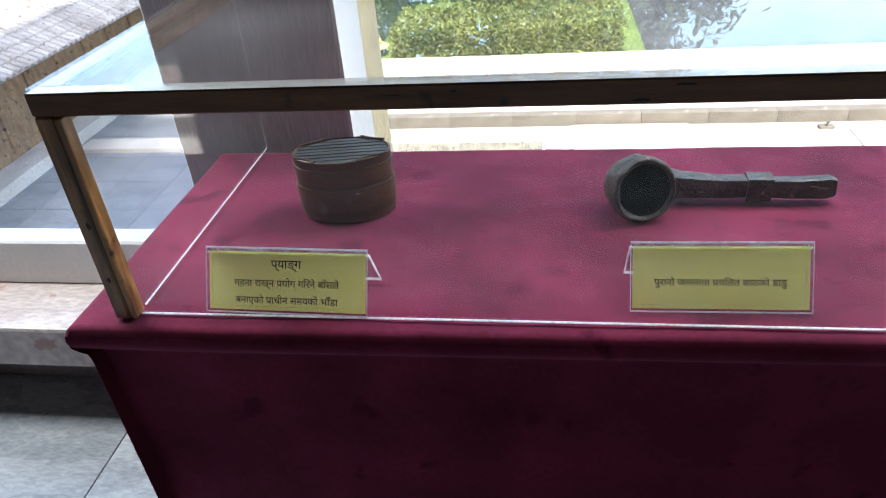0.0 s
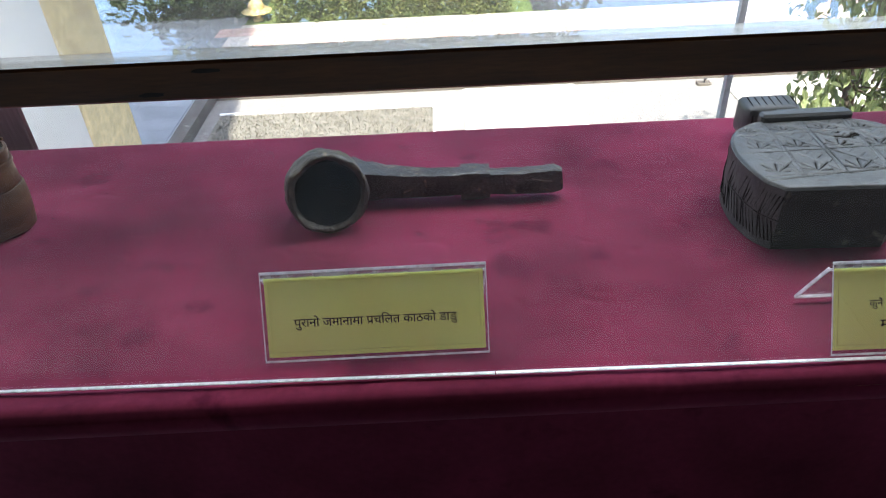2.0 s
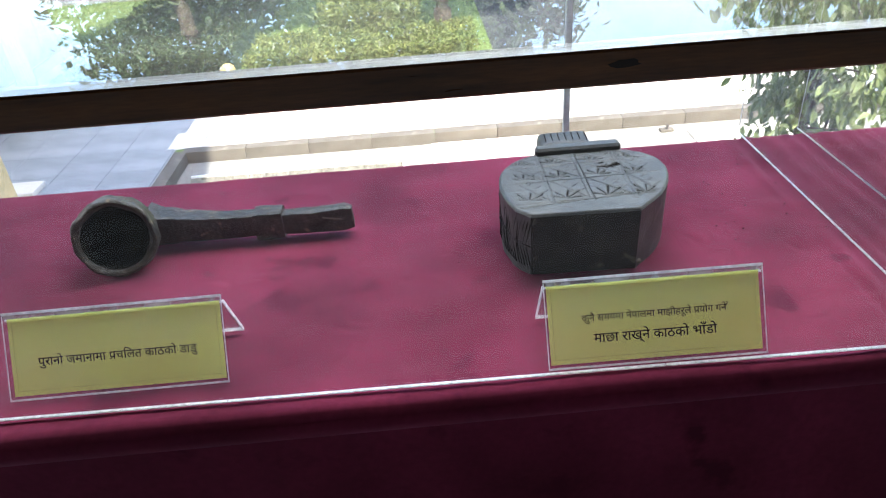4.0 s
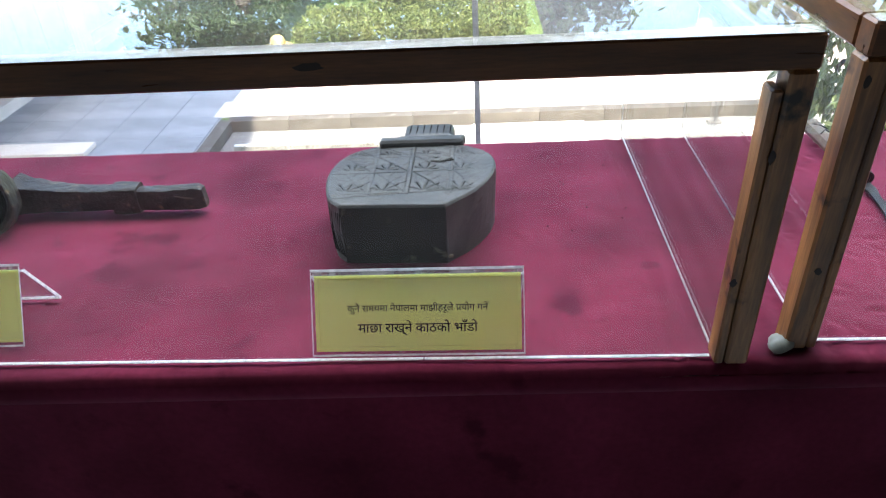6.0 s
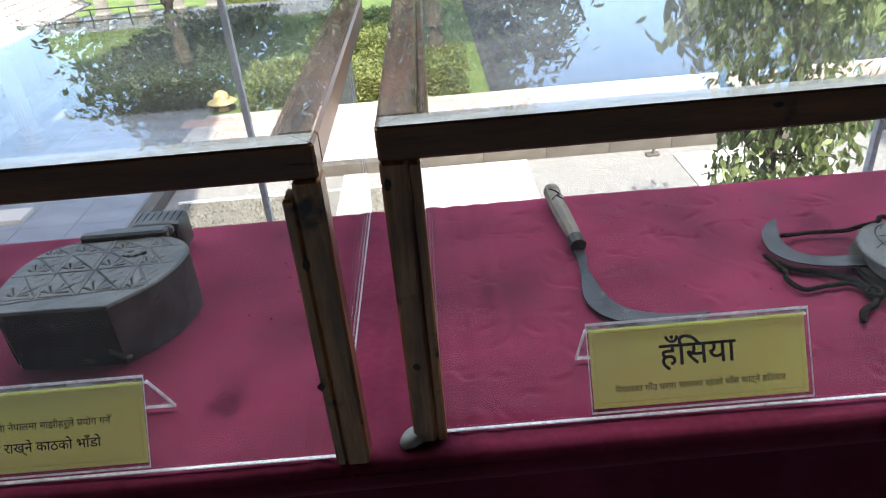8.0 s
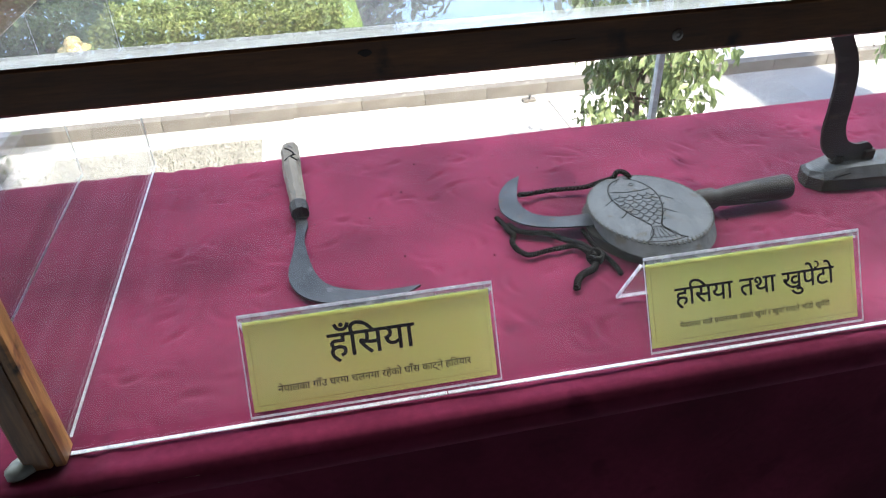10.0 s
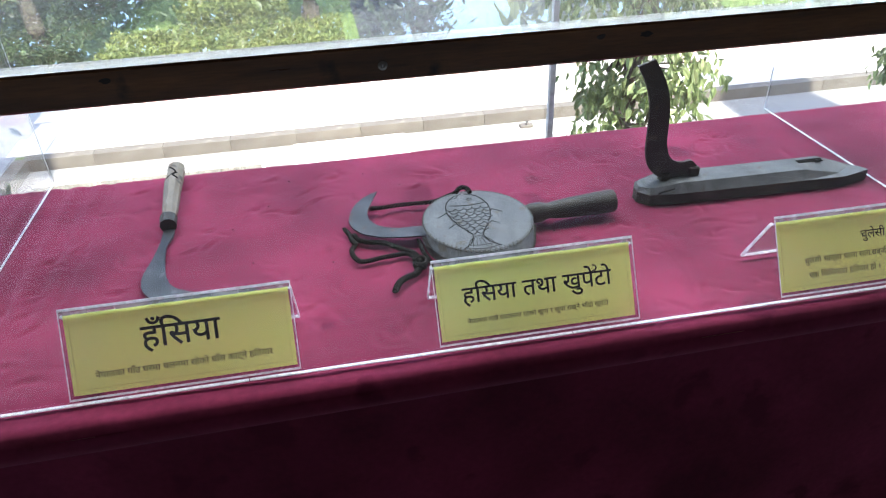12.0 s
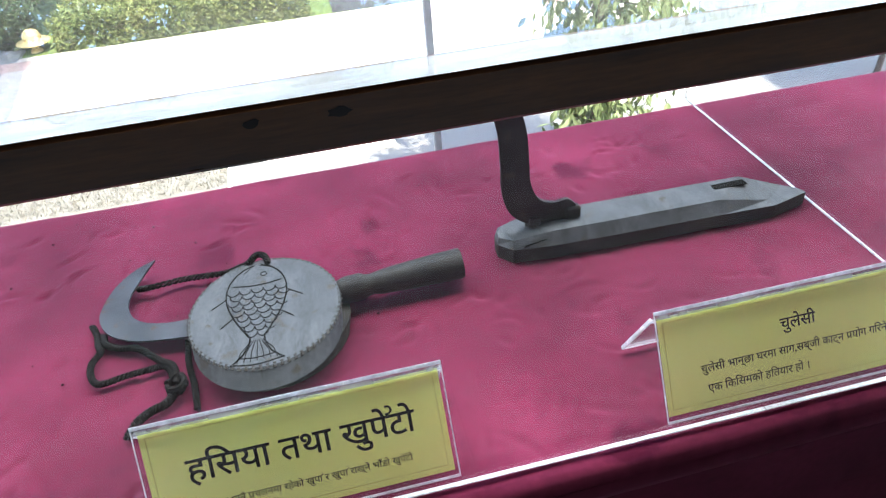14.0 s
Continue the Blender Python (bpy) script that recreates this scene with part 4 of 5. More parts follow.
    loop = np.concatenate([loop, loop[:1]])
    along = np.concatenate([[0], np.cumsum(np.hypot(*np.diff(loop, axis=0).T))])
    nr, na = 105, 620
    at = np.linspace(0, along[-1], na, endpoint=False)
    rim = np.stack([np.interp(at, along, loop[:, 0]), np.interp(at, along, loop[:, 1])], 1)
    mid_p = rim.mean(axis=0)
    scale_r = np.linspace(0.01, 1.0, nr)[:, None, None]
    field = (mid_p + (rim - mid_p)[None] * scale_r).reshape(-1, 2)
    sunk = np.zeros(len(field))
    for ax, ay, bx_, by, w0, w1, depth in cuts:
        d = np.array((bx_ - ax, by - ay))
        t = np.clip(((field - (ax, ay)) @ d) / (d @ d), 0, 1)
        off = np.hypot(*(field - (ax, ay) - t[:, None] * d).T)
        sunk = np.maximum(sunk, depth * np.exp(-(off / (w0 + (w1 - w0) * t)) ** 2))
    edge_fall = np.repeat(np.clip((np.linspace(0.01, 1.0, nr) - 0.965) / 0.035, 0, 1) ** 2 * 0.0035, na)
    inside = np.repeat(np.linspace(0.01, 1.0, nr) < 0.955, na)
    verts = [(float(x), float(y), 0.0788 - float(sk) * float(ok) - float(ef) + 0.0007 * noise.noise(Vector((x * 60, y * 60, 2)))) for (x, y), sk, ok, ef in zip(field, sunk, inside, edge_fall)]
    faces = [(i * na + k, i * na + (k + 1) % na, (i + 1) * na + (k + 1) % na, (i + 1) * na + k) for i in range(nr - 1) for k in range(na)] + [tuple(range(na))[::-1]]
    topper = from_lists("carved_top", verts, faces, CARVED, c, "chip-carved grey top with fans of cuts")
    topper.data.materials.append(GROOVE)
    topper.data.shade_smooth()
    # faces deep in the cuts turn near-black, recess darkening put into the colour
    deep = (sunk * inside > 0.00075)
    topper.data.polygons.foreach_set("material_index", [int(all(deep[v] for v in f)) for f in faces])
    bm = bmesh.new()   # slanted cuts on the left cheek
    cheek = [outline[0], outline[14], outline[13], outline[12], outline[11], outline[10]]
    for (ax, ay), (bx_, by) in zip(cheek[:-1], cheek[1:]):
        d = Vector((bx_ - ax, by - ay, 0))
        nrm = Vector((d.y, -d.x, 0)).normalized()
        if nrm.x > 0:
            nrm = -nrm
        for k in range(5):
            s0, s1 = k / 5, min(1, (k + 1.6) / 5)
            for z0, z1 in ((0.010, 0.036), (0.040, 0.068)):
                q0, q1 = (s0, s1) if z0 < 0.03 else (s1, s0)
                p0 = Vector((ax, ay, z0)) + d * q0 + nrm * -0.0004
                p1 = Vector((ax, ay, z1)) + d * q1 + nrm * -0.0002
                tube(bm, [p0, p1], 0.0009, 4)
        tube(bm, [Vector((ax, ay, 0.038)) - nrm * 0.0002, Vector((bx_, by, 0.038)) - nrm * 0.0002], 0.0009, 4)
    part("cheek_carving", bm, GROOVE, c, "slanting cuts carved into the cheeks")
    part("shoulder", boxed(1.090, 0.325, 0.072, 1.198, 0.340, 0.0865, bevel=0.003), CARVED, c, "dark ledge before the stopper")
    part("upper_ledge", boxed(1.112, 0.341, 0.070, 1.200, 0.352, 0.0825, bevel=0.003), CARVED, c, "second dark ledge behind the first")
    part("neck", tube(bmesh.new(), [(1.147, 0.325, 0.030), (1.147, 0.37, 0.030), (1.147, 0.412, 0.030)], [0.026, 0.022, 0.021], 18), CARVED, c, "short round neck", smooth=True)
    part("stopper", boxed(1.111, 0.410, 0.004, 1.183, 0.458, 0.0545, bevel=0.013, segments=4), CARVED, c, "ribbed wooden stopper", smooth=True)
    bm = bmesh.new()
    for k in range(7):
        x = 1.118 + 0.0095 * k
        tube(bm, [(x, 0.4098, 0.022), (x, 0.4100, 0.040), (x + 0.001, 0.4140, 0.0505), (x + 0.002, 0.4230, 0.0544), (x + 0.003, 0.446, 0.0545)], 0.0009, 4)
    part("stopper_ribs", bm, GROOVE, c)
    bm = boxed(1.180, 0.1745, 0.006, 1.186, 0.1795, 0.010, bevel=0.001)
    part("chip", bm, PALEWOOD, c, "pale chipped spot")


fish_box()


def sickle():
    c = thing("sickle", pose(0, 0, T), "old iron sickle with a cracked pale wooden handle", "sickle")
    pts = smooth_line([(1.7075, 0.492, 0.019), (1.708, 0.470, 0.017), (1.710, 0.420, 0.016), (1.714, 0.365, 0.0145), (1.716, 0.338, 0.013)], 5)
    rad = [0.80 * q for q in (0.0095, 0.013, 0.0145, 0.015, 0.0152, 0.0152, 0.0150, 0.0150, 0.0148, 0.0148, 0.0145, 0.0142, 0.0138, 0.0135, 0.013, 0.0128, 0.0125, 0.0120, 0.012, 0.0120, 0.0115)]
    wobble(part("handle", tube(bmesh.new(), pts, rad, 9), PALEWOOD, c, "pale worn handle with a crack"), 0.0012, 70)
    bm = bmesh.new()
    crack = smooth_line([(1.702, 0.472, 0.0270), (1.708, 0.462, 0.0288), (1.713, 0.452, 0.0284), (1.710, 0.444, 0.0284), (1.717, 0.437, 0.0262)], 4)
    tube(bm, crack, 0.0011, 5)
    tube(bm, [(1.701, 0.44, 0.0255), (1.708, 0.446, 0.0284), (1.715, 0.452, 0.0272)], 0.0009, 5)
    part("crack", bm, GROOVE, c)
    bm = bmesh.new()
    tube(bm, [(1.715, 0.345, 0.0135), (1.7165, 0.328, 0.012)], [0.0112, 0.0105], 10)
    part("ferrule", bm, IRON_DARK, c, "dark iron ferrule")
    outer = smooth_line([(1.7095, 0.331), (1.7100, 0.300), (1.7065, 0.262), (1.701, 0.225), (1.705, 0.198), (1.720, 0.176), (1.748, 0.162), (1.785, 0.157), (1.812, 0.163), (1.831, 0.1735)], 5)
    inner = smooth_line([(1.7225, 0.328), (1.7235, 0.312), (1.7190, 0.285), (1.7225, 0.248), (1.7280, 0.220), (1.738, 0.198), (1.757, 0.184), (1.787, 0.1745), (1.811, 0.1735), (1.8315, 0.1745)], 5)
    bm = strip_flat(bmesh.new(), outer, inner, 0.004, 0.0065)
    part("blade", bm, IRON_PITTED, c, "pitted grey iron blade")


sickle()


def rope(bm, pts, r, turns):
    """Two strands twisted along pts."""
    P = [Vector(p) for p in smooth_line(pts, 30)]
    for ph in (0, math.pi):
        line = []
        for i, p in enumerate(P):
            d = (P[min(i + 1, len(P) - 1)] - P[max(i - 1, 0)]).normalized()
            a = d.cross(Vector((0, 0, 1))).normalized()
            b = a.cross(d)
            t = ph + turns * 2 * math.pi * i / len(P)
            line.append(p + 0.85 * r * (math.cos(t) * a + math.sin(t) * b))
        tube(bm, line, r * 0.62, 6)
    return bm


def sickle_holder():
    """Round carved wooden sheath with a fish, a sickle stuck in it, and its cord."""
    c = thing("sickle_and_holder", pose(0, 0, T), "hooked sickle in a round wooden holder carved with a fish", "sickle holder")
    # plan position of the viewer's eye, and the share of height kept
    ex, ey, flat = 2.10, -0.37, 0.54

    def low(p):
        """Thins the piece to lie flat on the cloth, widening it about the eye point to keep its seen outline."""
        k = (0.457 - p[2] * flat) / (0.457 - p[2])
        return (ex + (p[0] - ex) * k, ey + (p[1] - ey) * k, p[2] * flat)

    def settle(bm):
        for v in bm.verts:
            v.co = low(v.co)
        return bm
    cx, cy, rx, ry = 2.0945, 0.1935, 0.0622, 0.0672
    ang = [2 * math.pi * k / 44 for k in range(44)]
    disc = [(cx + rx * math.cos(a), cy + ry * math.sin(a)) for a in ang]
    bm = slab_outline(bmesh.new(), disc, 0.030, 0.053, 0.0015)
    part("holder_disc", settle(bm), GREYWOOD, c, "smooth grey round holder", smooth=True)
    lower = [(2.096 + 0.0695 * math.cos(a), 0.222 + 0.0680 * math.sin(a)) for a in ang]
    bm = slab_outline(bmesh.new(), lower, 0.0, 0.0185, 0.003, 0.97)
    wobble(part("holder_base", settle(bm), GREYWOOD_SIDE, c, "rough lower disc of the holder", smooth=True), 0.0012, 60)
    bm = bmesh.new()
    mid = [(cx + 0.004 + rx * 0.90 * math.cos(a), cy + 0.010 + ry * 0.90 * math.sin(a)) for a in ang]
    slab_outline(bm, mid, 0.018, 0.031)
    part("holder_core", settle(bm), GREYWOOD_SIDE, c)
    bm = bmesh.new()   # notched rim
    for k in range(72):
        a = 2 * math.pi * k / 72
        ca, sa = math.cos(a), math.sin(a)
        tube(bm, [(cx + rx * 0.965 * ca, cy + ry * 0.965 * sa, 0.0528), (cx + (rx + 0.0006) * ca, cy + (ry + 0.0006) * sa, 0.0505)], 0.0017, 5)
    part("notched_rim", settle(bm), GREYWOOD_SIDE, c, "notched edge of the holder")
    # fish carving, drawn in a frame that runs from head (v=0) to tail (v=1)
    zt = 0.0532
    head, tail = Vector((2.0895, 0.2535)), Vector((2.0870, 0.1325))
    ax = tail - head
    side = Vector((-ax.y, ax.x)).normalized()
    L = ax.length

    def F(u, v):
        p = head + ax * v + side * u * L
        return (p.x, p.y)

    def half(v):
        return 0.195 * math.sin(math.pi * min(1, v / 0.80) ** 0.72) ** 0.85 + 0.02 if v < 0.78 else 0.035
    bm = bmesh.new()
    for s in (-1, 1):
        ribbon(bm, [F(s * half(v) * (0.95 if s > 0 else 1.0), v) for v in np.linspace(0.0, 0.77, 26)], 0.0013, zt)
        ribbon(bm, [F(s * u, v) for u, v in ((0.045, 0.77), (0.055, 0.84), (0.09, 0.92), (0.15, 0.985), (0.17, 1.0))], 0.0013, zt)
        ribbon(bm, [F(s * (half(0.34)), 0.34), F(s * 0.31, 0.42)], 0.0010, zt)
        ribbon(bm, [F(s * (half(0.55)), 0.55), F(s * 0.24, 0.63)], 0.0010, zt)
    ribbon(bm, [F(u, 1.0 + 0.02 * math.cos(u * 12)) for u in np.linspace(-0.17, 0.17, 12)], 0.0012, zt)
    ribbon(bm, [F(u, 0.94 + 0.02 * math.cos(u * 12)) for u in np.linspace(-0.12, 0.12, 10)], 0.0008, zt)
    for k in range(-3, 4):
        ribbon(bm, [F(k * 0.012, 0.80), F(k * 0.035, 0.90), F(k * 0.042, 0.985)], 0.0007, zt)
    ribbon(bm, [F(u, 0.235 - 0.9 * u * u) for u in np.linspace(-0.17, 0.17, 12)], 0.0012, zt)
    ribbon(bm, [F(0.045 + 0.022 * math.cos(a), 0.115 + 0.022 * math.sin(a)) for a in np.linspace(0, 2 * math.pi, 11)], 0.0008, zt)
    ribbon(bm, [F(-0.05, 0.03), F(-0.10, 0.085)], 0.0008, zt)
    row = 0
    v = 0.27
    while v < 0.76:
        hw = half(v) * 0.97
        n = max(1, round(2 * hw / 0.082))
        for k in range(n):
            u0 = -hw + 2 * hw * (k + (0.25 if row % 2 else 0)) / n
            uw = 2 * hw / n
            arc = [F(u0 + uw * (0.5 + 0.5 * math.cos(a)), v + 0.050 * math.sin(a)) for a in np.linspace(0, math.pi, 7) if abs(u0 + uw * (0.5 + 0.5 * math.cos(a))) < half(v) + 0.01]
            if len(arc) > 2:
                ribbon(bm, arc, 0.0009, zt)
        v += 0.056
        row += 1
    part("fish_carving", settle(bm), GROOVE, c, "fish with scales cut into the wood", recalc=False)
    outer = smooth_line([(1.9838, 0.3552), (1.965, 0.3419), (1.9495, 0.3183), (1.9421, 0.2882), (1.9444, 0.2691), (1.9551, 0.2513), (1.9717, 0.2400), (1.985, 0.2349), (2.0061, 0.2311), (2.050, 0.226)], 6)
    inner = smooth_line([(1.9841, 0.3548), (1.9746, 0.3288), (1.9670, 0.3037), (1.9668, 0.2862), (1.9730, 0.2700), (1.9838, 0.2600), (1.9975, 0.2545), (2.0109, 0.2524), (2.0254, 0.2522), (2.050, 0.248)], 6)
    part("hook_blade", strip_flat(bmesh.new(), outer, inner, 0.0112, 0.0130), IRON, c, "flat grey hooked iron blade")
    bm = bmesh.new()
    d = Vector((0.1175, 0.003, 0.003))
    s0 = Vector((2.158, 0.2440, 0.0160))
    prof = [(0.0, 0.0100), (0.05, 0.0122), (0.07, 0.0128), (0.19, 0.0128), (0.23, 0.0105), (0.27, 0.0098), (0.33, 0.0112), (0.5, 0.0128), (0.8, 0.0142), (0.975, 0.0146), (1.0, 0.0136)]
    tube(bm, [s0 + d * t for t, _ in prof], [r for _, r in prof], 18)
    part("handle", bm, HANDLEWOOD, c, "turned dark wooden handle", smooth=True)
    bm = bmesh.new()
    for pts, r, turns in (
            ([(1.9714, 0.3120, 0.012), (1.9838, 0.3146, 0.010), (2.0095, 0.3199, 0.008), (2.0327, 0.3187, 0.008), (2.0559, 0.3144, 0.010), (2.0700, 0.3080, 0.018), (2.0800, 0.2960, 0.029), (2.0880, 0.3030, 0.032), (2.0960, 0.3000, 0.032), (2.0990, 0.2900, 0.030)], 0.0028, 30),
            ([(1.9347, 0.2750, 0.008), (1.9403, 0.2619, 0.006), (1.9425, 0.2500, 0.005), (1.9460, 0.2406, 0.005), (1.9405, 0.2279, 0.005), (1.9420, 0.2131, 0.005), (1.9481, 0.2022, 0.005), (1.9557, 0.2003, 0.005), (1.9721, 0.2039, 0.005), (1.9897, 0.2057, 0.005), (2.0025, 0.2064, 0.005), (2.0093, 0.1984, 0.006), (2.0130, 0.1858, 0.007)], 0.0027, 40),
            ([(1.9459, 0.2606, 0.006), (1.9500, 0.2480, 0.006), (1.9627, 0.2394, 0.006), (1.9788, 0.2335, 0.007), (1.9924, 0.2200, 0.007), (2.0015, 0.2096, 0.008), (2.0109, 0.2024, 0.008), (2.0150, 0.1900, 0.008), (2.0161, 0.1797, 0.008)], 0.0029, 30),
            ([(2.0157, 0.1739, 0.006), (2.0086, 0.1626, 0.005), (1.9967, 0.1570, 0.005), (1.9875, 0.1489, 0.005), (1.9812, 0.1356, 0.004)], 0.0034, 12),
            ([(2.0218, 0.2319, 0.006), (2.0230, 0.2108, 0.005), (2.0256, 0.1942, 0.005), (2.0296, 0.1779, 0.005), (2.0319, 0.1625, 0.005), (2.0333, 0.1494, 0.004)], 0.0025, 18)):
        rope(bm, pts, r * 0.8, turns * 0.8)
    for k in range(5):   # the knot
        a = k * 1.25
        tube(bm, [(2.0161 + 0.007 * math.cos(a + t), 0.1785 + 0.0085 * math.sin(a + t), 0.008 + 0.0035 * math.sin(2 * t + a)) for t in np.linspace(0, 4.4, 12)], 0.0024, 6)
    part("cord", bm, ROPE, c, "black plaited cord with a knot")
    part("peg", tube(bmesh.new(), [(2.0880, 0.166, 0.0125), (2.0885, 0.1545, 0.0115)], [0.0048, 0.0036], 8), GREYWOOD_SIDE, c)


sickle_holder()


def foot_knife():
    """Block with an upright curved blade, steadied by the foot when cutting greens."""
    c = thing("foot_knife", pose(0, 0, T), "curved upright kitchen blade on a long grey wooden block", "kitchen knife")
    out = [(2.317, 0.268), (2.329, 0.254), (2.366, 0.2495), (2.420, 0.2475), (2.545, 0.2445), (2.600, 0.243), (2.641, 0.254), (2.628, 0.272), (2.585, 0.294), (2.350, 0.302), (2.325, 0.295), (2.318, 0.282)]
    bm = bmesh.new()
    lo = [bm.verts.new((x, y, 0.0)) for x, y in out]
    midr = [bm.verts.new((x, y, 0.0150)) for x, y in out]
    hi = [bm.verts.new((2.47 + (x - 2.47) * 0.985, 0.274 + (y - 0.274) * 0.66, 0.0265 - (0.011 if x > 2.59 else 0.0) - (0.005 if x < 2.33 else 0))) for x, y in out]
    n = len(out)
    for r0, r1 in ((lo, midr), (midr, hi)):
        for k in range(n):
            bm.faces.new((r0[k], r0[(k + 1) % n], r1[(k + 1) % n], r1[k]))
    bm.faces.new(lo[::-1])
    bm.faces.new(hi)
    bmesh.ops.triangulate(bm, faces=[f for f in bm.faces if len(f.verts) > 4])
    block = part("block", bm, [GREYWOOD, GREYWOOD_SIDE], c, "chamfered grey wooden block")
    # low side faces get the darker wood, with their shade in the colour
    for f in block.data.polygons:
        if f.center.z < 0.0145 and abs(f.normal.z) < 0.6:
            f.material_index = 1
    part("slot", boxed(2.548, 0.272, 0.0258, 2.584, 0.281, 0.0271, bevel=0.0004), GROOVE, c, "small cut slot in the block")
    part("crack", tube(bmesh.new(), [(2.340, 0.2535, 0.0170), (2.372, 0.2555, 0.0215), (2.398, 0.2550, 0.0210)], 0.0011, 5), GROOVE, c)
    part("crack", tube(bmesh.new(), [(2.400, 0.2530, 0.004), (2.401, 0.2480, 0.014), (2.401, 0.2570, 0.0225)], 0.0011, 5), GROOVE, c)
    part("tang_peg", tube(bmesh.new(), [(2.356, 0.277, 0.022), (2.357, 0.277, 0.034)], [0.009, 0.007], 8), GREYWOOD_SIDE, c)
    # blade stands in a plane along x, curving up and back over
    outer = smooth_line([(2.397, 0.034), (2.372, 0.0300), (2.350, 0.0325), (2.331, 0.048), (2.323, 0.072), (2.322, 0.102), (2.320, 0.136), (2.312, 0.163), (2.299, 0.186)], 5)
    inner = smooth_line([(2.397, 0.046), (2.388, 0.0535), (2.374, 0.0525), (2.359, 0.0600), (2.3505, 0.080), (2.3490, 0.104), (2.3460, 0.138), (2.3360, 0.167), (2.320, 0.193)], 5)
    bm = strip_flat(bmesh.new(), outer, inner, -0.0020, 0.0020)
    blade = part("blade", bm, IRON_DARK, c, "dark forged curved blade")
    blade.matrix_basis = Matrix.Translation((0.002, 0.276, -0.0050)) @ pose(0, 0, 0, 90, 0, 0)
    part("blade_tang", boxed(2.388, 0.271, 0.0240, 2.404, 0.281, 0.039, bevel=0.002), IRON_DARK, c)


foot_knife()

# crumbs on the cloth
vs, fs = [], []
for k in range(120):
    x = random.choice((random.uniform(1.30, 1.43), random.uniform(1.56, 2.3), random.uniform(1.7, 2.1), random.uniform(0.1, 1.4)))
    y = random.uniform(0.20, 0.48)
    r = random.choice((0.0006, 0.0007, 0.0009, 0.0011, 0.0015))
    b = len(vs)
    vs += [(x + r * random.uniform(0.7, 1.3) * math.cos(a), y + r * random.uniform(0.7, 1.3) * math.sin(a), T + 0.0005) for a in (0, 1.26, 2.5, 3.77, 5.0)] + [(x, y, T + 0.0008 + r * 0.9)]
    fs += [(b + i, b + (i + 1) % 5, b + 5) for i in range(5)]
tagged(from_lists("crumbs", vs, fs, CRUMB), "dark crumbs and lint scattered on the cloth", "crumbs", kind="stuff")

# ---------------------------------------------------------------- the garden below
PX0, PX1, PY0, PY1, PZ = -4.90, 40.0, WALL_OUT, 15.20, -5.52     # sunken gravel bed along the house
F = 1500.0
gv = [(-F, -F, G), (F, -F, G), (F, F, G), (-F, F, G), (PX0, PY0, G), (PX1, PY0, G), (PX1, PY1, G), (PX0, PY1, G)]
gv += [(x, y, PZ) for x, y, _ in gv[4:8]]
gf = [(0, 1, 5, 4), (1, 2, 6, 5), (2, 3, 7, 6), (3, 0, 4, 7), (4, 5, 9, 8), (5, 6, 10, 9), (6, 7, 11, 10), (7, 4, 8, 11), (8, 9, 10, 11)]
tagged(from_lists("ground", gv, gf, LAWN), "sunlit lawn reaching to the horizon", "ground", kind="structure")
bed = tagged(part("gravel_bed", boxed(PX0 + 0.02, PY0 + 0.05, PZ + 0.002, PX1 - 0.1, PY1 - 0.02, PZ + 0.02), GRAVEL_BED), "sunken bed of pale gravel along the house", "gravel", kind="structure")
rng = np.random.default_rng(4)


def scatter_stones(n, x0, x1, y0, y1, z, r0, r1):
    vs, fs = [], []
    for x, y, r, a in zip(rng.uniform(x0, x1, n), rng.uniform(y0, y1, n), rng.uniform(r0, r1, n), rng.uniform(0, 6.28, n)):
        b = len(vs)
        for k in range(4):
            q = a + k * 1.57
            vs.append((x + r * math.cos(q), y + r * 0.8 * math.sin(q), z))
        vs.append((x, y, z + r * 0.8))
        fs += [(b + k, b + (k + 1) % 4, b + 4) for k in range(4)]
    return vs, fs


tagged(from_lists("pebbles", *scatter_stones(60000, PX0 + 0.1, 13, 12.6, PY1 - 0.12, PZ + 0.014, 0.010, 0.026), PEBBLE), "loose pale pebbles", "gravel", kind="stuff")

kerb_me = bpy.data.meshes.new("kerb_stone")
bm = boxed(-0.745, -0.15, PZ + 0.005 - G, 0.747, 0.15, 0.03, bevel=0.004)
bm.to_mesh(kerb_me), bm.free()
kerb_me.materials.append(KERB)
kerb = tagged(new("kerb"), "weathered pale stone kerb along the gravel bed", "kerb", kind="structure")
for k in range(18):
    piece("kerb_stone", kerb_me, kerb, pose(PX0 + 0.75 + 1.5 * k, PY1 + 0.05, G))
for k in range(9):
    piece("kerb_stone", kerb_me, kerb, pose(PX0 - 0.05, PY1 - 0.75 - 1.5 * k, G, 0, 0, 90))

cross = thing("stone_slab", pose(2.32, 13.9, PZ + 0.02), "large pale stone slab laid across the gravel bed", "slab")
part("slab_body", boxed(-1.30, -1.9, 0, 1.30, 1.12, 0.06, bevel=0.01), STONE, cross)
cross2 = thing("stone_slab", pose(8.6, 14.1, PZ + 0.02), "large pale stone slab laid across the gravel bed", "slab")
part("slab_body", boxed(-1.6, -1.9, 0, 1.6, 0.55, 0.05, bevel=0.01), STONE, cross2)
patch = thing("grass_bed", pose(-2.05, 13.2, PZ + 0.02), "rectangle of dry grass with thin white edging", "grass bed")
part("edging", boxed(-2.45, 1.0, 0, 2.45, 1.06, 0.06), WHITEPAINT, patch, "thin white edging strip")
part("edging", boxed(2.39, -3.0, 0, 2.45, 0.995, 0.06), WHITEPAINT, patch, "thin white edging strip")
part("turf", boxed(-2.44, -3.0, 0, 2.385, 0.995, 0.02), DRYGRASS, patch)
vs, fs = [], []
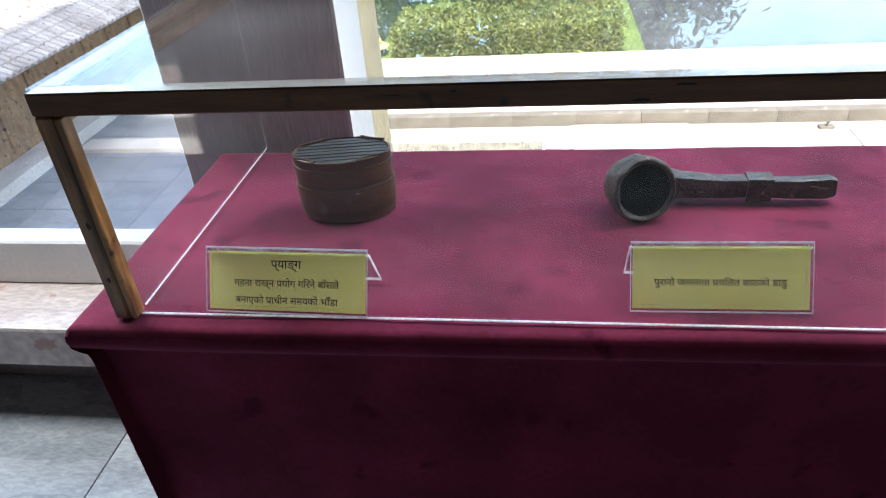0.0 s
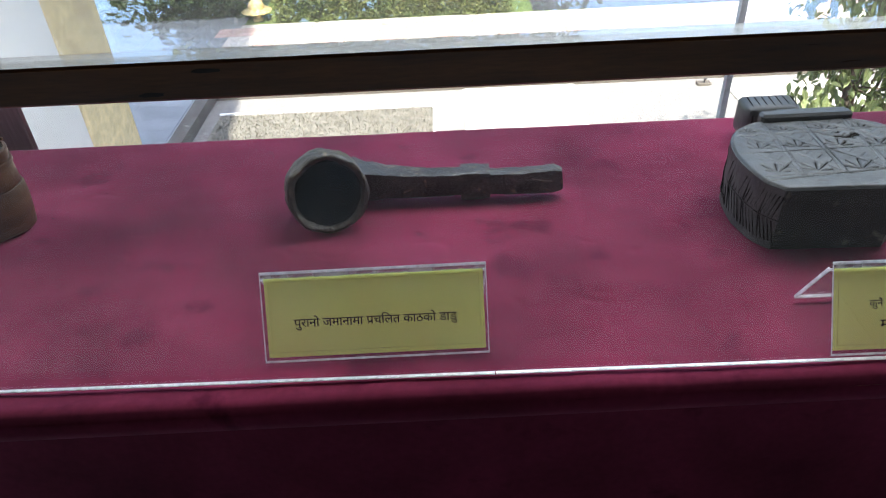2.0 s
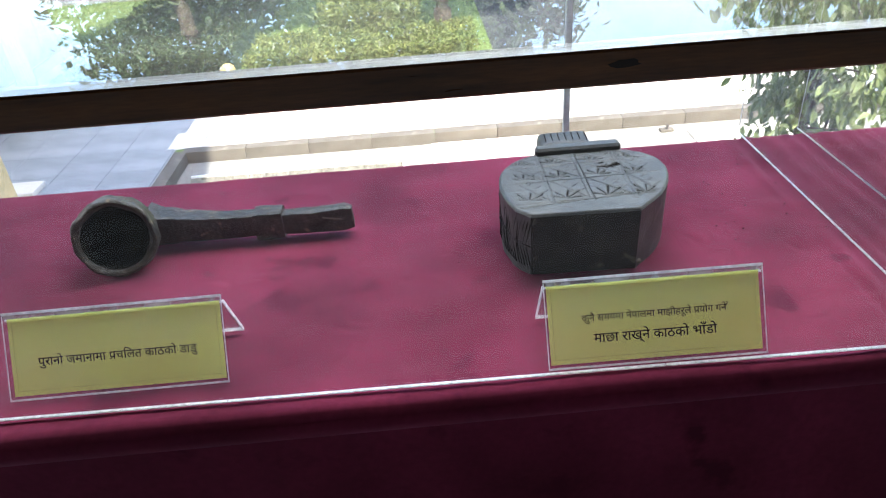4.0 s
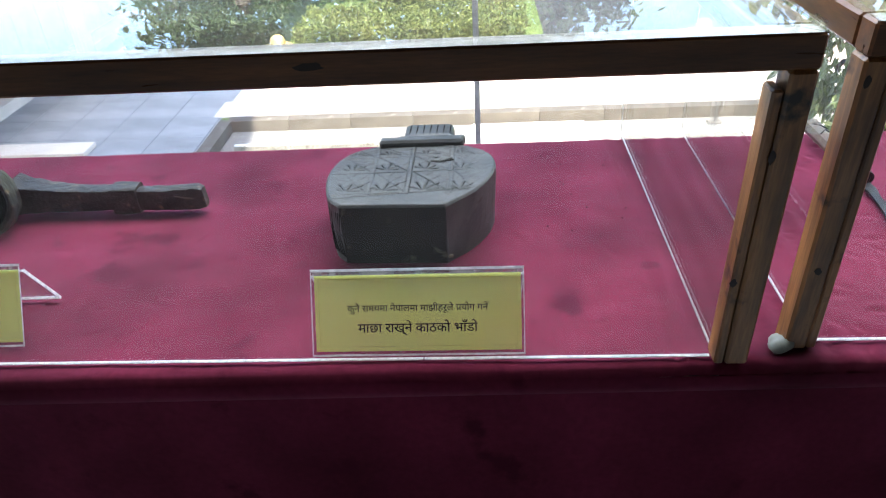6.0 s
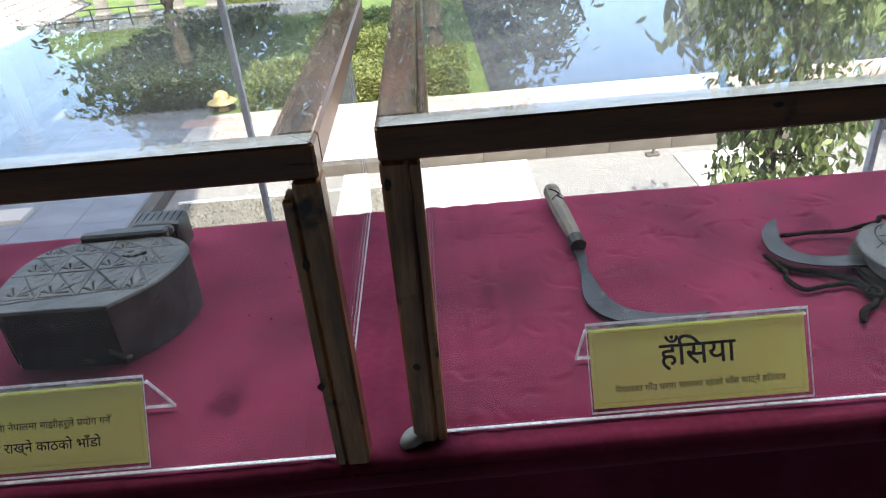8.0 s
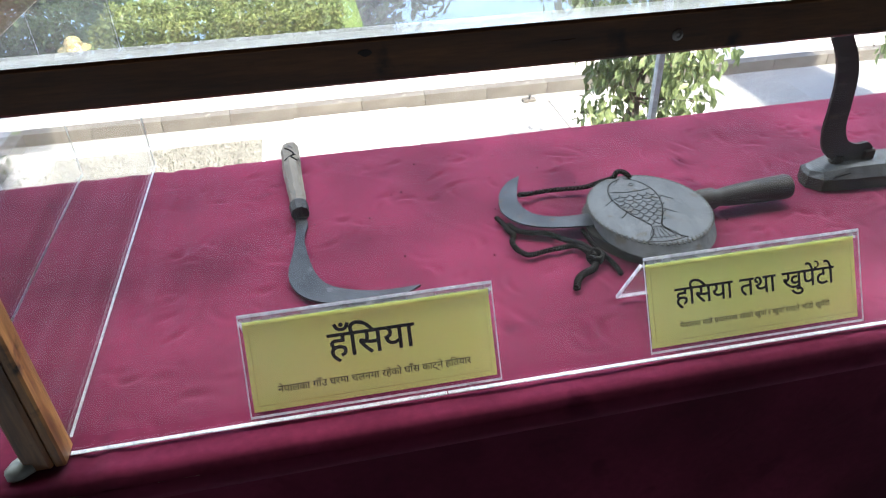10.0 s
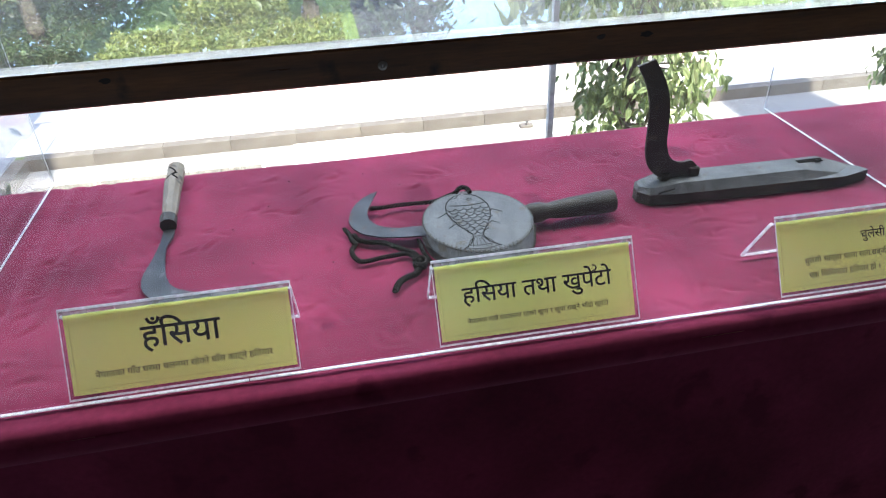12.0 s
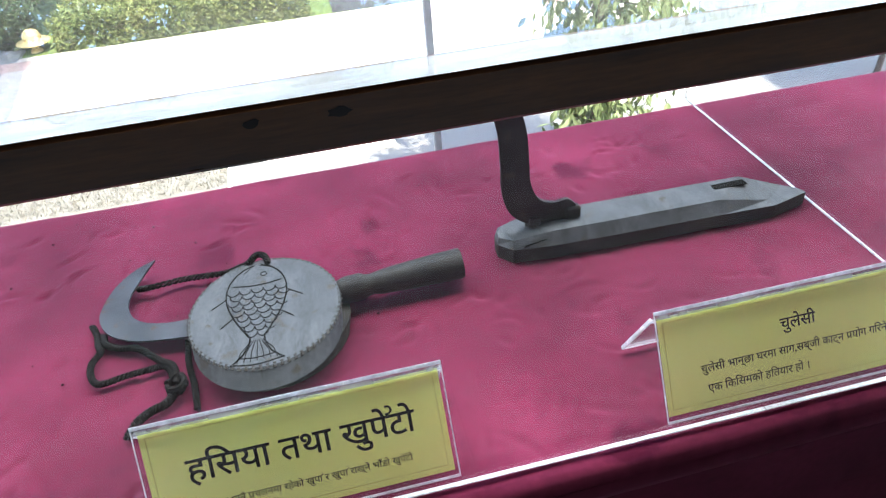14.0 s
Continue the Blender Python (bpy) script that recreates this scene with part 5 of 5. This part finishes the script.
for x, y, h, a in zip(rng.uniform(-2.4, 2.36, 9000), rng.uniform(-1.6, 0.98, 9000), rng.uniform(0.03, 0.08, 9000), rng.uniform(0, 6.28, 9000)):
    b = len(vs)
    dx, dy = 0.012 * math.cos(a), 0.012 * math.sin(a)
    vs += [(x - dx, y - dy, 0.018), (x + dx, y + dy, 0.018), (x + dy * 3, y - dx * 3, 0.02 + h)]
    fs.append((b, b + 1, b + 2))
blades = from_lists("grass_blades", vs, fs, DRYGRASS, patch)
tagged(blades, kind="stuff")

tap = thing("ground_tap", pose(6.55, 14.75, PZ + 0.018), "small weathered stone tap block on the gravel", "tap")
part("tap_block", boxed(-0.16, -0.08, 0, 0.16, 0.10, 0.07, bevel=0.015), KERB, tap)
part("tap_pipe", tube(bmesh.new(), [(0, -0.02, 0.06), (0, -0.02, 0.15), (0, -0.07, 0.17)], 0.03, 8), DARKMETAL, tap)

# path of pale slabs with a pink chequer row and a pink border
path = tagged(part("path", boxed(-60, PY1 + 0.205, G - 0.05, 60, 19.75, G + 0.006), STONE), "sunlit path of pale stone slabs with pink squares", "path", kind="structure")
tile_me = {}
for nm, w, d, m in (("pale", 0.81, 0.99, STONE), ("pink", 0.81, 1.32, STONE_PINK), ("border", 1.62, 0.66, STONE_PINK), ("pale2", 0.81, 1.32, STONE)):
    me = bpy.data.meshes.new("paving_slab")
    bm = boxed(-w / 2, -d / 2, 0, w / 2, d / 2, 0.02, bevel=0.006)
    bm.to_mesh(me), bm.free()
    me.materials.append(m)
    tile_me[nm] = me
for i in range(-6, 20):
    x = i * 0.82
    piece("paving_slab", tile_me["pale"], path, pose(x, 15.91, G + 0.008))
    piece("paving_slab", tile_me["pale"], path, pose(x + 0.41, 16.91, G + 0.008))
    piece("paving_slab", tile_me["pink" if i % 2 else "pale2"], path, pose(x, 18.08, G + 0.008))
for i in range(-3, 10):
    piece("paving_slab", tile_me["border"], path, pose(i * 1.64, 19.08, G + 0.008))
court = tagged(part("courtyard", boxed(-30, WALL_OUT, G - 0.05, PX0 - 0.21, 24, G + 0.004), PAVE_GREY), "shaded grey paved courtyard", "paving", kind="structure")
me = bpy.data.meshes.new("court_slab")
bm = boxed(-0.595, -0.595, 0, 0.595, 0.595, 0.015, bevel=0.005)
bm.to_mesh(me), bm.free()
me.materials.append(PAVE_GREY)
for i in range(5):
    for j in range(13):
        piece("court_slab", me, court, pose(-5.75 - 1.2 * i, 6.5 + 1.2 * j, G + 0.006))
terrace = tagged(part("terrace", boxed(-20, 33.6, G - 0.05, -3, 37.0, G + 0.12, bevel=0.02), PAVE_GREY), "grey paved terrace under the columns", "paving", kind="structure")


def leaves(n, centre_fn, size, droop, spread_up=0.0):
    """Pointed six-sided leaves, folded along the rib, in random turns about hanging stems."""
    vs, fs = [], []
    for k in range(n):
        p = Vector(centre_fn())
        s = size * random.uniform(0.6, 1.35)
        a = random.uniform(0, 2 * math.pi)
        el = random.gauss(-droop, 0.45)
        d = Vector((math.cos(a) * math.cos(el), math.sin(a) * math.cos(el), math.sin(el)))
        side = d.cross(Vector((random.gauss(0, 0.5), random.gauss(0, 0.5), 1))).normalized()
        nrm = side.cross(d)
        b = len(vs)
        w = 0.23 * s
        for q in (p, p + d * 0.35 * s + side * w + nrm * 0.05 * s, p + d * 0.7 * s + side * w * 0.75 + nrm * 0.03 * s, p + d * s - nrm * 0.08 * s,
                  p + d * 0.7 * s - side * w * 0.75 + nrm * 0.03 * s, p + d * 0.35 * s - side * w + nrm * 0.05 * s):
            vs.append(tuple(q))
        fs += [(b, b + 1, b + 2, b + 3), (b, b + 3, b + 4, b + 5)]
    return vs, fs


def tree(name, base, trunk_top, r, lobes, n, size, droop, material, label, cluster=0.35):
    """Tapered trunk, limbs to each lobe, and leaves in clumps over the lobes."""
    c = thing(name, pose(*base), label, "tree")
    bx_, by, bz = base
    H = trunk_top - bz
    bm = bmesh.new()
    pts = smooth_line([(0, 0, -0.02), (0.05, 0.02, 0.25 * H), (-0.06, 0.05, 0.6 * H), (0.0, 0.0, H)], 5)
    tube(bm, pts, [r * (1.5 if i == 0 else 1.18 if i == 1 else 1.0 - 0.45 * i / len(pts)) for i in range(len(pts))], 10)
    part("trunk", bm, BARK, c, smooth=True)
    bm = bmesh.new()
    tips = []
    for lx, ly, lz, rad in lobes:
        end = Vector((lx - bx_, ly - by, lz - bz))
        start = Vector((0, 0, H * random.uniform(0.6, 0.95)))
        mid_ = (start + end) / 2 + Vector((random.uniform(-0.3, 0.3), random.uniform(-0.3, 0.3), 0.3))
        tube(bm, smooth_line([start, mid_, end], 4), [r * 0.38 * (1 - 0.85 * i / 8) for i in range(9)], 6)
        for k in range(int(26 * rad * rad) + 8):
            v = Vector((random.gauss(0, 1), random.gauss(0, 1), random.gauss(0, 1))).normalized() * rad * random.uniform(0.45, 1.0) ** 0.5
            v.z *= 0.85
            tips.append(end + v)
            if k % 6 == 0:
                tube(bm, [end, end + v * 0.6, end + v], [0.03 * r / 0.2, 0.02 * r / 0.2, 0.006], 4)
    part("limbs", bm, BARK, c)

    def pick():
        p = random.choice(tips)
        return (p.x + random.gauss(0, cluster), p.y + random.gauss(0, cluster), p.z + random.gauss(0, cluster))
    crown = from_lists("crown", *leaves(n, pick, size, droop), material, c, "uneven leafy crown")
    return c


tree("broadleaf_tree", (-6.3, 22.2, G), -1.0, 0.30,
     [(-6.3, 21.5, 1.5, 2.0), (-9.4, 22.2, 4.2, 1.3), (-8.3, 22.0, 5.3, 1.6), (-7.2, 21.6, 6.6, 1.9), (-5.8, 21.6, 7.6, 2.2), (-4.3, 21.6, 8.6, 2.0), (-7.6, 22.2, 3.0, 1.9), (-5.2, 21.3, 4.2, 2.2), (-3.6, 21.2, 5.6, 1.9), (-10.2, 22.6, 3.0, 0.9)],
     12000, 0.34, 0.35, LEAF_DARK, "dark green broad-leaved tree beside the courtyard")
tree("lawn_tree", (1.68, 22.6, G), 0.5, 0.32,
     [(1.6, 21.5, 3.8, 1.9), (3.4, 21.2, 4.6, 1.8), (-0.2, 21.8, 4.8, 1.9), (4.5, 21.6, 6.0, 1.5), (2.2, 22.0, 6.8, 2.0), (0.4, 22.2, 7.6, 2.0), (4.9, 21.4, 3.6, 0.9), (-1.9, 21.8, 5.0, 1.8), (-1.6, 22.0, 8.0, 2.0), (3.0, 22, 9.0, 1.8)],
     13000, 0.36, 0.55, LEAF_DARK, "tall tree with drooping leaves on the lawn")
tree("mast_tree", (6.15, 8.35, PZ + 0.018), -0.5, 0.11,
     [(6.1, 8.3, -3.6, 0.75), (6.0, 8.2, -2.7, 0.85), (6.2, 8.3, -1.9, 0.9), (6.1, 8.4, -1.0, 1.0), (6.2, 8.2, 0.0, 1.15), (4.8, 5.8, 1.15, 0.8), (5.1, 5.8, 1.9, 0.85), (4.9, 5.8, 2.8, 0.85), (5.85, 5.9, 1.8, 0.75), (4.4, 5.8, 2.5, 0.6), (5.7, 5.8, 3.1, 0.8), (6.4, 6.0, 2.5, 0.75)],
     8000, 0.175, 1.05, LEAF_LIGHT, "slender tree with long drooping light green leaves", 0.16)
tree("young_tree", (13.6, 11.2, PZ + 0.018), -2.6, 0.07, [(13.6, 11.2, -3.2, 0.8), (13.9, 11.0, -2.3, 0.8), (13.4, 11.3, -1.6, 0.7)], 2200, 0.2, 0.9, LEAF_LIGHT, "young tree with drooping light green leaves", 0.16)
for x, y, s in ((-24, 52, 4.5), (-13, 58, 5.0), (-2, 55, 4.6), (9, 60, 5.2), (20, 52, 4.8), (31, 47, 5.0), (40, 38, 5)):
    tree("garden_tree", (x, y, G), 0, 0.35, [(x + random.uniform(-2.5, 2.5), y + random.uniform(-2, 2), G + random.uniform(3.5, 8.0), s * 0.55) for _ in range(6)], 2600, 0.75, 0.3, LEAF_DARK, "far leafy garden tree", 0.5)


def hedge(name, x0, x1, y0, y1, h, n, material, label):
    c = thing(name, pose((x0 + x1) / 2, (y0 + y1) / 2, G), label, "hedge", kind="stuff")
    w, d = (x1 - x0) / 2, (y1 - y0) / 2
    bm = bmesh.new()
    nx_, ny_ = max(6, int((x1 - x0) / 0.5)), max(4, int((y1 - y0) / 0.4))
    bmesh.ops.create_grid(bm, x_segments=nx_, y_segments=ny_, size=1)
    for v in bm.verts:
        ex, ey = abs(v.co.x), abs(v.co.y)
        edge_ = max(ex, ey)
        v.co.z = (h - 0.12) * (1 - max(0, edge_ - 0.9) / 0.1) + 0.16 * noise.noise(Vector((v.co.x * w * 0.9, v.co.y * d * 0.9, x0)))
        v.co.x *= w * 0.97
        v.co.y *= d * 0.97
        v.co.z = max(v.co.z, -0.02)
    part("hedge_core", bm, material, c)

    def pick():
        x, y = random.uniform(-w, w), random.uniform(-d, d)
        top_z = h + 0.16 * noise.noise(Vector((x * 0.9, y * 0.9, x0))) + 0.14 * noise.noise(Vector((x * 2.6, y * 2.6, 3)))
        if random.random() < 0.35:
            return (x, -d + random.gauss(0, 0.08), random.uniform(0, top_z))
        return (x, y, top_z + random.gauss(-0.03, 0.06))
    lv = from_lists("hedge_leaves", *leaves(n, pick, 0.13, -0.4), material, c)
    return c


hedge("hedge", -4.2, 2.6, 19.85, 22.4, 0.75, 13000, LEAF_HEDGE, "sunlit clipped yellow-green hedge along the path")
# dark sheet added here so the sky's reflection shows in the top glass
tagged(part("dark_ground_sheet", boxed(3.2, 19.8, G - 0.05, 16, 36, G + 0.01), DARK_SHEET), "dark sheet added over the lawn so sky reflections show", "paving", kind="structure")
# hedge widened over the lawn, with shade put into its leaf colour
hedge("hedge", -9.6, -4.7, 20.5, 31.5, 0.9, 15000, LEAF_DARK, "dark green hedge, widened as a dark ground for reflections")
hedge("hedge", -2.5, 1.0, 23.6, 27.5, 1.0, 6000, LEAF_HEDGE, "loose sunlit shrubs behind the hedge")
hedge("hedge", -9.0, -2.0, 37.3, 38.4, 0.9, 5000, LEAF_HEDGE, "low clipped hedge behind the terrace")

lamp = thing("garden_lamp", pose(-4.78, 20.15, G + 0.008), "ochre mushroom-shaped garden lamp beside the path", "lamp")
part("lamp_foot", lathe(bmesh.new(), [(0.16, 0), (0.15, 0.05), (0.09, 0.08), (0.09, 0.30)], 16), LAMPSHADE, lamp)
part("lamp_dish", lathe(bmesh.new(), [(0.10, 0.22), (0.40, 0.24), (0.44, 0.27), (0.40, 0.30), (0.22, 0.33)], 24), LAMPSHADE, lamp, "wide round dish", smooth=True)
part("lamp_dome", lathe(bmesh.new(), [(0.22, 0.331), (0.235, 0.42), (0.19, 0.53), (0.10, 0.59), (0.02, 0.60)], 24), LAMPSHADE, lamp, "round cap", smooth=True)


def column(name, x, y, z, h, r, label, parent=None):
    c = thing(name, pose(x, y, z), label, "column", "garden columns")
    part("plinth", boxed(-r * 1.45, -r * 1.45, 0, r * 1.45, r * 1.45, 0.16, bevel=0.015), COLUMN, c)
    bm = bmesh.new()
    lathe(bm, [(r * 1.35, 0.161), (r * 1.4, 0.22), (r * 1.2, 0.27), (r * 1.25, 0.45), (r * 1.12, 0.50), (r * 1.12, 0.52)], 24)
    part("base", bm, COLUMN, c)
    bm = bmesh.new()
    for k in range(16):
        a = 2 * math.pi * k / 16
        tube(bm, [(r * 1.22 * math.cos(a), r * 1.22 * math.sin(a), 0.27), (r * 1.26 * math.cos(a), r * 1.26 * math.sin(a), 0.46)], r * 0.12, 5)
    part("reeding", bm, COLUMN, c, "reeded band at the foot")
    n = 48
    bm = bmesh.new()
    rings = []
    for z_ in (0.521, h - 0.3):
        taper = 1.0 if z_ < 1 else 0.86
        rings.append([bm.verts.new((r * taper * (1 - 0.07 * (k % 3 == 0)) * math.cos(2 * math.pi * k / n), r * taper * (1 - 0.07 * (k % 3 == 0)) * math.sin(2 * math.pi * k / n), z_)) for k in range(n)])
    for k in range(n):
        bm.faces.new((rings[0][k], rings[0][(k + 1) % n], rings[1][(k + 1) % n], rings[1][k]))
    part("shaft", bm, COLUMN, c, "fluted round shaft")
    part("capital", lathe(bmesh.new(), [(r * 0.9, h - 0.3), (r * 1.0, h - 0.2), (r * 1.3, h - 0.1), (r * 1.35, h)], 24), COLUMN, c)
    return c


for y in (7.6, 18.2):
    column("column", -9.55, y, G + 0.025, 2.6, 0.25, "pale fluted column carrying the pavilion eaves")
for x in (-15.6, -13.9, -12.0, -10.3, -8.6):
    column("column", x, 34.9, G + 0.12, 4.2, 0.30, "pale fluted column on the garden terrace")
rail = thing("terrace_railing", pose(-12.0, 33.75, G + 0.12), "thin dark metal railing before the columns", "railing")
for z_ in (0.35, 0.85):
    part("rail", tube(bmesh.new(), [(-3.8, 0, z_), (1.6, 0, z_)], 0.035, 6), DARKMETAL, rail)
for x in (-3.8, -2.0, -0.2, 1.6):
    part("post", tube(bmesh.new(), [(x, 0, 0), (x, 0, 0.9)], 0.035, 6), DARKMETAL, rail)

# pale step and paving stand for sunlit strips; the sunlight is in the colour
tagged(part("step", boxed(-10.6, 13.35, G + 0.001, -7.6, 13.95, G + 0.13, bevel=0.015), STONE), "pale stone step beside the pavilion", "step", kind="structure")
tagged(part("pavement", boxed(-13.5, 14.6, G + 0.001, -7.9, 18.2, G + 0.012), STONE), "pale paving with sunlight put into its colour", "paving", kind="structure")

pav = thing("tiled_pavilion", pose(-10.3, 16.0, G), "low pavilion with carved wooden front and pale tiled roof", "building")
part("plinth", boxed(-6, -9.0, 0, -0.55, 9.0, 0.30, bevel=0.02), STONE, pav)
part("wall", boxed(-5.6, -8.6, 0.30, -1.25, 8.6, 2.5), FACADEWOOD, pav, "brown carved wooden front")
for k in range(14):
    part("panel", boxed(-1.249, -8.3 + 1.2 * k, 0.55, -1.20, -8.3 + 1.2 * k + 1.0, 2.2, bevel=0.02), FACADEWOOD, pav, "raised carved panel")
part("beam", boxed(-0.75, -9.0, 2.25, -0.45, 9.0, 2.47, bevel=0.02), FACADEWOOD, pav, "carved eaves beam")
SLOPE = math.tan(radians(27))
courses, pitch, step = 14, 0.20, 0.28
for k in range(courses):   # each course: half-round tiles side by side, lapped over the course below
    x0 = 0.25 - step * k
    z0 = 2.50 + (0.25 - x0) * SLOPE
    vs, fs = [], []
    ncol = 93
    for i in range(ncol):
        for s in range(5):
            a = math.pi * s / 4
            y = -9.2 + pitch * i + pitch / 2 - 0.088 * math.cos(a)
            hgt = 0.075 * math.sin(a)
            vs += [(x0, y, z0 + hgt), (x0 - step - 0.05, y, z0 + (step + 0.05) * SLOPE + hgt - 0.03), (x0, y, z0 + hgt - 0.03)]
        b = len(vs) - 15
        for s in range(4):
            o = b + 3 * s
            fs += [(o, o + 3, o + 4, o + 1), (o, o + 2, o + 5, o + 3)]
    vs += [(x0 - 0.015, -9.3, z0 - 0.012), (x0 - 0.015, 9.5, z0 - 0.012), (x0 - step, 9.5, z0 - 0.012 + step * SLOPE), (x0 - step, -9.3, z0 - 0.012 + step * SLOPE)]
    b = len(vs) - 4
    fs.append((b, b + 1, b + 2, b + 3))
    from_lists("tile_course", vs, fs, TERRACOTTA, pav, "course of pale half-round roof tiles")
rb = part("roof_back", boxed(-7.0, -9.2, 2.45, -3.4, 9.4, 4.4), TERRACOTTA, pav)

# ---------------------------------------------------------------- floor tiles
me = bpy.data.meshes.new("floor_tile")
bm = boxed(-0.2985, -0.2985, 0, 0.2985, 0.2985, 0.012, bevel=0.0015)
bm.to_mesh(me), bm.free()
me.materials.append(SLATE)
for i in range(-8, 12):
    for j in range(-8, 2):
        piece("floor_tile", me, floor, pose(-0.35 + 0.6 * i, 0.40 + 0.6 * (j - 1), -0.012))
